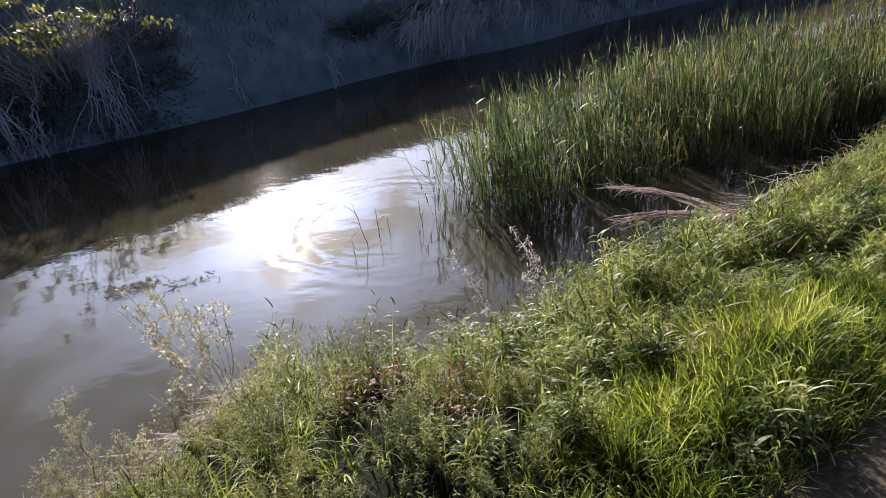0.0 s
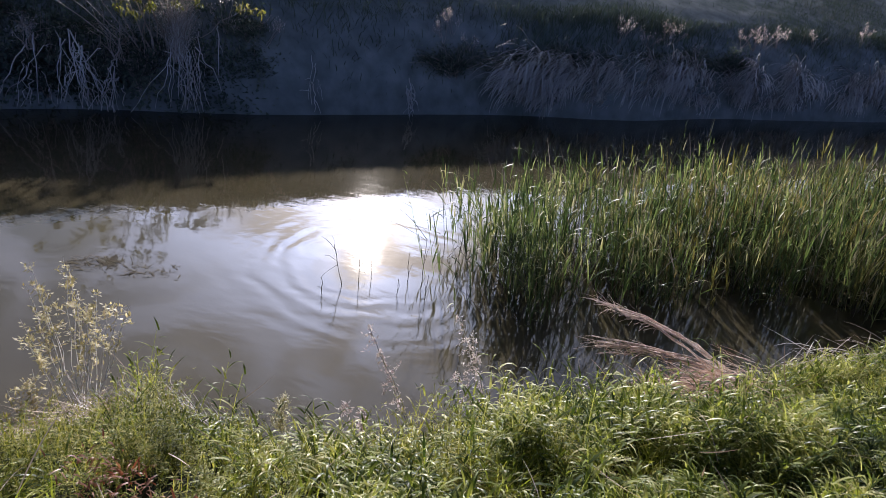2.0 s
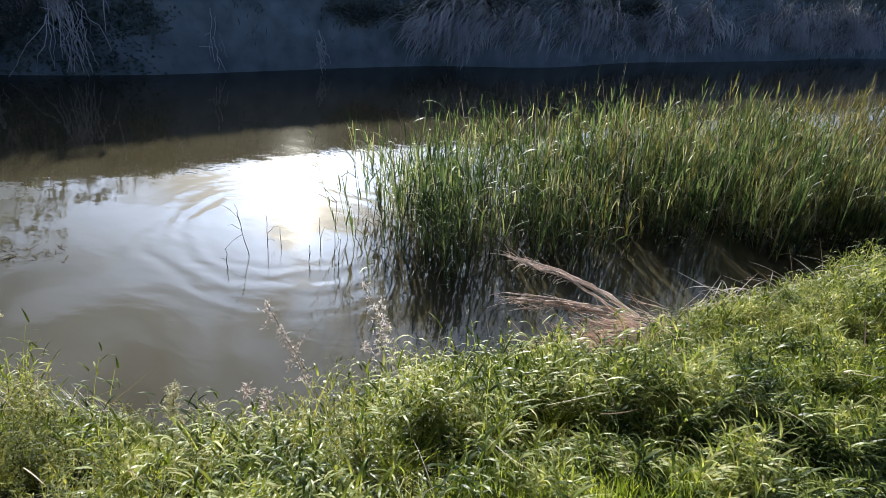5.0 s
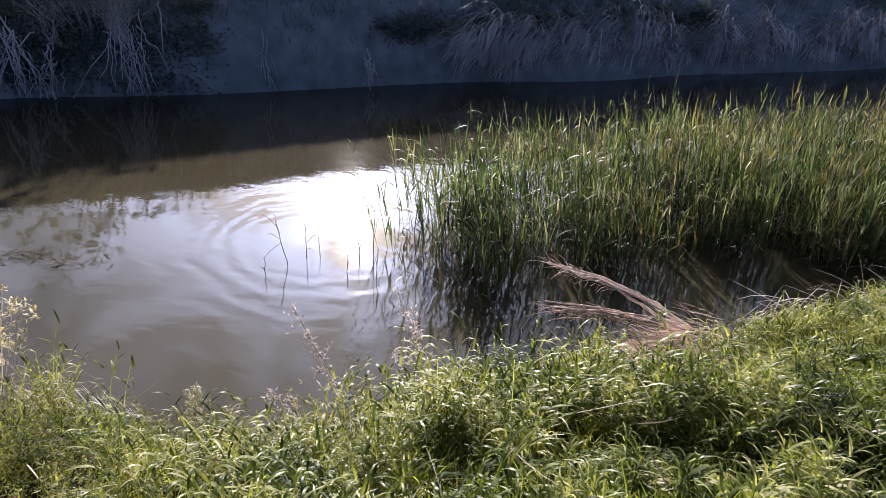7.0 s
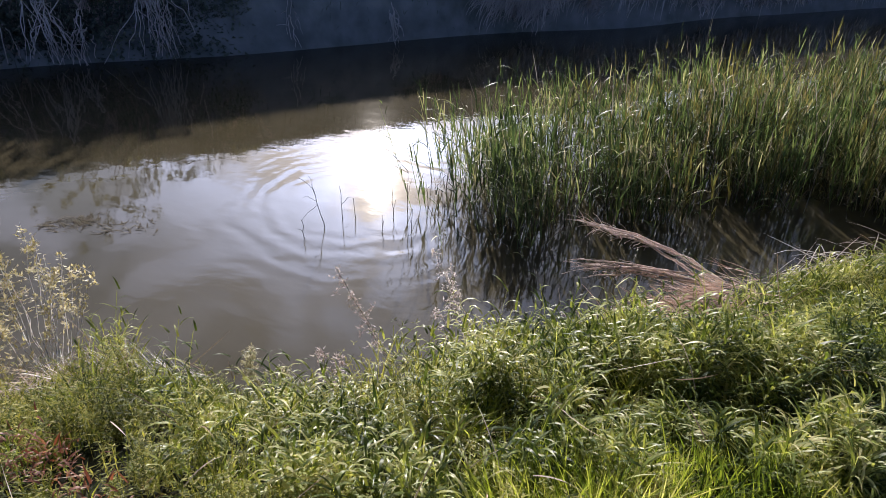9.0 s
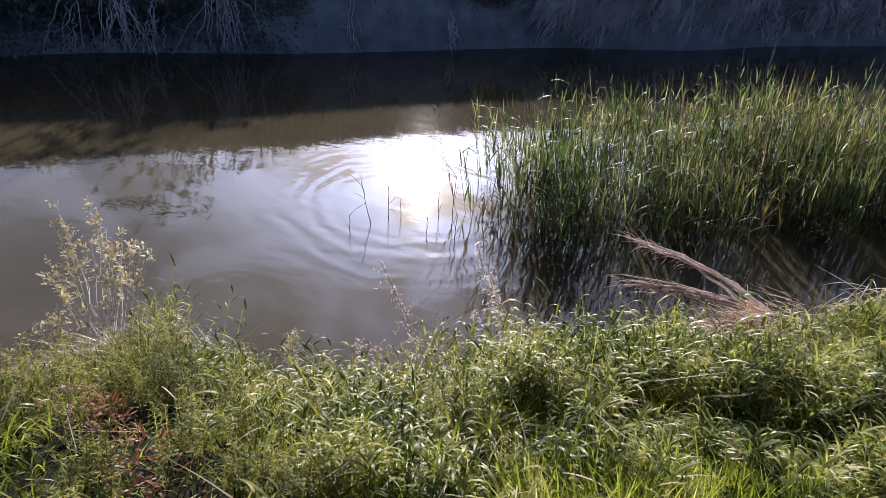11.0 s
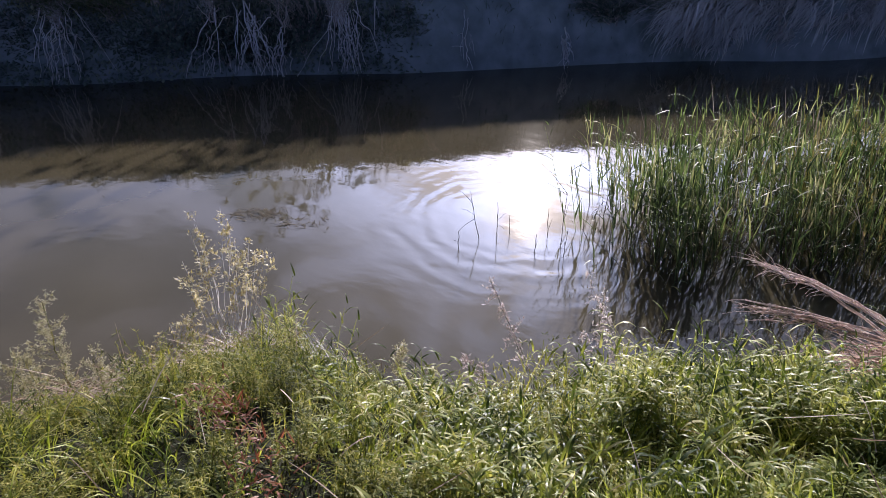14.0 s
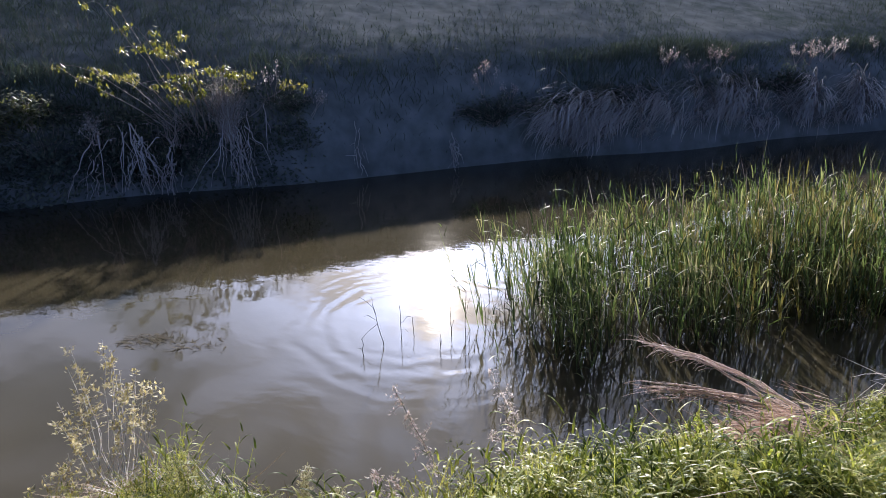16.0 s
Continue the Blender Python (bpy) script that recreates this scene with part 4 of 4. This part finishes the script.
mat_straw = ribbons(on_ground(u, s, -0.04) + [0, 0, 1] * rng.uniform(0, 0.17, (N, 1)), rng.uniform(0.10, 0.34, N), rng.uniform(0.004, 0.009, N), math.atan2(UY, UX) + math.pi * (rng.random(N) < 0.4) + rng.normal(0, 0.55, N), rng.uniform(1.1, 1.6, N), rng.normal(0.05, 0.35, N), segs=4)
tagged(mesh_object("matted_straw", *mat_straw, M_STRAW), "flattened pale straw matted along the water's edge", "straw", kind="stuff")

# pale old stalks lying along the edge of the bank
N = 420
u = 5.6 + 5.5 * rng.random(N)
s = bank_edge(u) * rng.uniform(0.62, 1.0, N)
eg = ribbons(on_ground(u, s, -0.10) + [0, 0, 1] * rng.uniform(0, 0.14, (N, 1)), rng.uniform(0.18, 0.45, N), rng.uniform(0.005, 0.009, N), math.atan2(UY, UX) + math.pi * (rng.random(N) < 0.6) + rng.normal(0, 0.6, N), rng.uniform(0.95, 1.5, N), rng.normal(0.6, 0.4, N), segs=5)
tagged(mesh_object("edge_straw", *eg, M_PINK), "pale old grass stalks along the bank's edge", "grass", kind="stuff")

# ---- far bank ----
N = 46000
u = -14 + 62 * rng.random(N) ** 1.15
s = 11.46 + 1.5 * rng.random(N) ** 0.8
belt = np.interp(u, [2.5, 3.6, 6.8, 8.5], [1.0, 0.25, 0.25, 1.0])
ok = rng.random(N) < np.clip(0.6 + 0.6 * wave2(u, s, 41, 0.9), 0.1, 1) * (0.2 + 0.8 * belt)
u, s, belt = u[ok], s[ok], belt[ok]
k = len(u)
high = np.interp(s, [11.5, 12.0, 12.4, 12.9], [0.5, 1.0, 1.1, 0.5]) * (0.35 + 0.65 * belt)
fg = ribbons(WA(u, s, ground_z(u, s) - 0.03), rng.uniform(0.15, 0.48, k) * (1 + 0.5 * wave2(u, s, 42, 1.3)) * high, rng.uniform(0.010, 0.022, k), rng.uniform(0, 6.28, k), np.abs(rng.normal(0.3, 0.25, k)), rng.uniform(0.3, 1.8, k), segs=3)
tagged(mesh_object("far_bank_grass", *fg, M_HAZY_GRASS), "green grass on the far canal bank, toned for shade and haze", "grass", kind="stuff")
N = 70000
u, s = -14 + 50 * rng.random(N), 12.3 + 5.2 * rng.random(N) ** 1.2
ok = rng.random(N) < np.clip(0.45 + 0.7 * wave2(u, s, 43, 0.7) + 0.4 * np.clip(3 - u, 0, 1.5), 0.06, 1)
u, s = u[ok], s[ok]
k = len(u)
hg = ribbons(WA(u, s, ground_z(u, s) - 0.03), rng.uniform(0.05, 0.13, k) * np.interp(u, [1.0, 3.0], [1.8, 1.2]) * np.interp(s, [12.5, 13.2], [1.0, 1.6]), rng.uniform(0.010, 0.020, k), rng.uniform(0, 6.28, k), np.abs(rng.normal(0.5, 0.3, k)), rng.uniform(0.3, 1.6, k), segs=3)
tagged(mesh_object("slope_grass", *hg, M_HAZY_GRASS), "low rough grass scattered over the shaded far slope", "grass", kind="stuff")


# dark creeping leaves over the bank face
N = 11000
u = -10 + 13.6 * rng.random(N)
z = 1.9 * rng.random(N)
ok = rng.random(N) < np.clip(0.75 + 0.7 * wave2(u, 3 * z, 47, 1.6), 0.1, 1) * np.clip((3.6 - u) * 0.8, 0, 1)
u, z = u[ok], z[ok]
k = len(u)
s = np.interp(z, [-0.05, 0.12, 0.85, 1.45, 1.85], [11.4, 11.46, 11.6, 11.8, 12.1]) - 0.12 * wave2(u, 0 * u, 3, 1.1) - rng.uniform(0.02, 0.16, k)
cover_leaf = leaflets(WA(u, s, z + 0.05), rng.uniform(0.06, 0.13, k), rng.uniform(0.04, 0.08, k), math.atan2(-UX, UY) + rng.normal(0, 1.0, k), rng.normal(-0.5, 0.5, k))
tagged(mesh_object("creeping_leaves", *cover_leaf, M_VEILED_LEAF), "dark creeping leaves covering the shaded bank face", "plants", kind="stuff")


def dead_fan(u, z_top, spread, n_stem):
    """A spray of dead stems that hangs from a knot in the shrubs down to the water."""
    thing = empty("dead_stem_fan", np.array(W(u, 11.45, 0.0)))
    lines, twig = [], []
    for q in range(n_stem * 2):
        knot = rng.normal(0, 0.18) * spread
        o = knot + rng.normal(0, 0.42) * spread
        low = rng.uniform(-0.04, 0.1) + abs(rng.normal(0, 0.22))
        foot = np.array(W(u + o, 11.26 - 0.12 * rng.random(), low))
        start = np.array(W(u + knot, 11.36 + 0.14 * rng.random(), z_top * rng.uniform(0.75, 1.5)))
        l = arc(start, foot, rng.uniform(0.0, 0.14), 9, 0.024)
        if q < n_stem:
            lines.append(l)
        else:
            twig.append(l[rng.integers(0, 3):])
        p = along(l, rng.uniform(0.2, 0.9))
        twig.append(arc(p, p + [rng.normal(0, 0.1), rng.normal(0, 0.1), rng.uniform(-0.32, 0.1)], 0.02, 4, 0.012))
    stems_of(lines, [(rng.uniform(0.008, 0.014), 0.006) for q in lines], M_BLEACHED_LIT, thing)
    part("twigwork", tubes(twig, [(0.007, 0.004)] * len(twig), 4), M_BLEACHED_LIT, thing, "", "stuff")
    return tagged(thing, "fan of dead grey stems hanging to the water", "dead stems", "dead stem fans")


for u_, z_, w_, n_s in ((1.98, 1.1, 0.75, 14), (0.85, 0.6, 0.4, 6), (0.35, 0.9, 0.75, 12), (-0.4, 0.85, 0.5, 3), (-2.85, 1.1, 0.75, 13), (-4.6, 0.9, 0.7, 10), (6.2, 0.5, 0.2, 6), (4.3, 0.8, 0.2, 2)):
    dead_fan(u_, z_, w_, n_s)

# pale grass hanging over the far bank's edge in combed bunches
N = 380
cu = 8.4 + 24 * rng.random(N) ** 1.2
cu = cu[rng.random(N) < np.clip(0.75 + 0.7 * wave2(cu, 0 * cu, 71, 2.0), 0.12, 1)]
n_c = len(cu)
idx = np.repeat(np.arange(n_c), 34)
k = len(idx)
bz = rng.uniform(0.35, 1.2, n_c)[idx] + rng.normal(0, 0.10, k)
u = cu[idx] + rng.normal(0, 0.12, k)
comb = math.atan2(-UX, UY) + rng.normal(-1.05, 0.25, n_c)
hang = ribbons(WA(u, np.interp(bz, [0.1, 0.72, 1.2, 1.5], [11.34, 11.50, 11.66, 11.85]), bz), rng.uniform(0.55, 1.15, k) * (0.45 + 0.7 * bz), rng.uniform(0.016, 0.030, k), comb[idx] + rng.normal(0, 0.18, k), rng.uniform(0.7, 1.4, n_c)[idx] + rng.normal(0, 0.15, k), rng.uniform(1.0, 1.7, k), segs=5, twist=0.0)
tagged(mesh_object("hanging_dead_grass", *hang, M_BLEACHED_LIT), "pale dead grass hanging over the far bank", "grass", kind="stuff")


def leafy_bush(name, u, s, rx, ry, h, n_branch, leaf, mat, label, cat="bush", z0=None):
    z = float(ground_z(u, s)) - 0.05 if z0 is None else z0
    base = np.array(W(u, s, z))
    thing = empty(name, base)
    lines, P, A = [], [], []
    for q in range(n_branch):
        a, r = rng.uniform(0, 6.28), math.sqrt(rng.random())
        tip = base + np.array(W(rx * r * math.cos(a), ry * r * math.sin(a), 0)) + [0, 0, h * rng.uniform(0.45, 1.0) * (1.1 - 0.5 * r)]
        l = arc(base + rng.normal(0, 0.05, 3), tip, rng.uniform(0.02, 0.12), 7, 0.03)
        lines.append(l)
        m = 44
        t = rng.uniform(0.2, 1.0, m)
        P.append(along(l, t) + rng.normal(0, 0.075, (m, 3)))
        A.append(rng.uniform(0, 6.28, m))
    P, A = np.concatenate(P), np.concatenate(A)
    k = len(P)
    part("branchwork", tubes(lines, [(0.010, 0.003)] * n_branch, 4), M_DEAD, thing, "", "stuff")
    part("leaves", leaflets(P, rng.uniform(0.7, 1.3, k) * leaf, rng.uniform(0.3, 0.5, k) * leaf, A, rng.normal(-0.1, 0.5, k)), mat, thing, "", "stuff")
    return tagged(thing, label, cat)


DARK = "dark green leafy bush in shade on the far bank"
for u_, s_, rx_, h_, n_b in ((-7.5, 12.3, 1.0, 0.15, 50), (-5.6, 12.0, 0.9, 0.15, 50), (-3.9, 12.0, 0.9, 0.15, 50), (-2.4, 12.0, 0.8, 0.15, 50), (-1.0, 12.0, 0.8, 0.14, 50), (0.3, 12.0, 0.8, 0.14, 50), (3.0, 11.8, 0.6, 0.25, 56)):
    leafy_bush("leafy_bush", u_, s_, rx_, 0.5, h_, n_b, 0.075, M_VEILED_LEAF, DARK)
for u_, z_, rx_, h_ in ((-2.6, 0.2, 0.7, 1.3), (-1.2, 0.2, 0.7, 1.4), (-0.2, 0.2, 0.7, 1.3), (1.2, 0.2, 0.7, 1.4), (2.3, 0.2, 0.6, 1.2), (-3.6, 0.15, 0.8, 1.4), (-5.0, 0.15, 0.8, 1.3), (-6.4, 0.15, 0.8, 1.3), (-7.8, 0.15, 0.9, 1.3), (0.5, 0.1, 0.7, 1.2), (-1.9, 0.1, 0.7, 1.1), (3.1, 0.3, 0.6, 1.2), (7.3, 0.8, 1.1, 0.75), (8.6, 0.8, 1.2, 0.8), (9.9, 1.0, 0.9, 0.7), (11.0, 0.9, 0.9, 0.8), (12.2, 1.1, 1.0, 0.6), (13.6, 1.0, 1.0, 0.75), (15.0, 1.1, 1.1, 0.7)):
    leafy_bush("leafy_bush", u_, 11.66 if u_ < 3.5 else 11.75, rx_, 0.2, h_, 80 if u_ < 3.5 else 40, 0.09, M_VEILED_LEAF, "dark green weeds clinging to the far bank face", z0=z_)


def yellow_shrub(u, s, shoots):
    base = np.array(W(u, s, float(ground_z(u, s)) - 0.6))
    thing = empty("yellow_leaved_shrub", base)
    lines, P = [], []
    for du, z in shoots:
        tip = np.array(W(u + du, s - rng.uniform(0.35, 0.95), z))
        l = arc(base + rng.normal(0, 0.06, 3), tip, 0.1, 9, 0.02)
        lines.append(l)
        for q in range(4):
            p = along(l, rng.uniform(0.7, 1.0))
            end = p + np.array(W(rng.normal(0, 0.16), rng.normal(0, 0.1), rng.uniform(-0.02, 0.12)))
            lines.append(arc(p, end, 0.04, 5, 0.008))
            P.append(end + rng.normal(0, [0.05, 0.05, 0.03], (16, 3)))
    P = np.concatenate(P)
    k = len(P)
    stems_of(lines, [(0.013, 0.005) if q % 5 == 0 else (0.005, 0.003) for q in range(len(lines))], M_DEAD, thing, "branch")
    part("leaves", leaflets(P, rng.uniform(0.06, 0.11, k), rng.uniform(0.028, 0.05, k), rng.uniform(0, 6.28, k), rng.normal(-0.9, 0.3, k)), M_YELLOW, thing, "", "stuff")
    return tagged(thing, "shrub with sunlit yellow-green leaf clusters on bare branches", "shrub")


yellow_shrub(1.5, 11.8, ((-1.31, 3.28), (-1.05, 3.1), (-0.8, 2.9), (-0.33, 2.78), (-1.58, 2.26), (-1.27, 2.1), (-1.0, 2.15), (-0.34, 1.9), (-0.15, 2.0), (-0.3, 2.35), (0.0, 2.1), (0.46, 2.18), (0.65, 2.2), (0.83, 2.16), (1.5, 1.85), (-2.1, 2.3), (-0.1, 2.6)))
for u_, z_, rx_, h_, n_b in ((-2.0, 1.1, 0.7, 0.85, 44), (-1.2, 1.35, 0.35, 0.7, 12), (-2.9, 1.15, 0.8, 0.85, 44)):
    leafy_bush("leafy_bush", u_, 11.4, rx_, 0.35, h_, n_b, 0.095, M_PALEBUSH, "bush with pale sunlit green leaves on the far bank", z0=z_)


def pale_weed(u, s, h):
    base = np.array(W(u, s, float(ground_z(u, s)) - 0.04))
    thing = empty("pale_headed_weed", base)
    lines, P = [], []
    for q in range(5):
        tip = base + np.array([rng.normal(0, 0.2), rng.normal(0, 0.2), h * rng.uniform(0.45, 1)])
        l = arc(base + rng.normal(0, 0.03, 3), tip, 0.02, 6, 0.015)
        lines.append(l)
        P.append(along(l, rng.uniform(0.65, 1.02, 26)) + rng.normal(0, 0.03, (26, 3)))
    P = np.concatenate(P)
    k = len(P)
    stems_of(lines, [(0.008, 0.004)] * 5, M_DEAD, thing, "stem", 4)
    part("seed_fluff", leaflets(P, rng.uniform(0.035, 0.07, k), rng.uniform(0.010, 0.022, k), rng.uniform(0, 6.28, k), rng.normal(0.6, 0.5, k)), M_PINK, thing, "pale fluffy seed heads", "stuff")
    return tagged(thing, "weed with pale fluffy seed heads on the far bank", "weed", "pale far-bank weeds")


for u_, s_, h_ in ((3.46, 11.7, 0.5), (3.1, 11.7, 0.55), (2.7, 11.8, 1.0), (7.1, 12.0, 0.75), (7.4, 12.1, 0.6), (7.75, 12.0, 0.5), (9.4, 11.8, 0.4), (10.3, 11.7, 0.45), (11.5, 11.9, 0.6), (11.7, 12.0, 0.55), (12.3, 11.8, 0.5), (13.0, 12.0, 0.6), (13.3, 12.1, 0.5), (13.9, 11.9, 0.5), (15.7, 12.2, 0.7), (16.1, 12.2, 0.65), (16.5, 12.2, 0.7), (16.9, 12.2, 0.6), (18.4, 12.2, 0.6), (20.5, 12.4, 0.7)):
    pale_weed(u_, s_, h_)

for u_, z_, rx_, h_, n_b in ((1.9, 0.95, 0.42, 1.6, 90), (0.9, 0.9, 0.5, 1.0, 13), (-0.3, 1.0, 0.4, 0.7, 12), (-2.9, 1.0, 0.4, 0.7, 26)):
    leafy_bush("twiggy_dead_bush", u_, 11.4, rx_, 0.3, h_, n_b, 0.028, M_BLEACHED_LIT, "tangle of pale dead twigs on the far bank", "dead bush", z0=z_)

# the grass goes on along the near bank
more = merge(
    tufts(3400, 24, -12, -1.6, -0.12, 1.06, 1.0, (0.12, 0.26), (0.006, 0.011), 0.08, (0.8, 2.6), 4),
    culms(5000, -12, -1.4, 0.0, 1.0, (0.14, 0.34), (0.07, 0.14), (0.007, 0.012), 6))
tagged(mesh_object("bank_grass", *more, M_GRASS), "uneven green grass further along the near bank", "grass", kind="stuff")
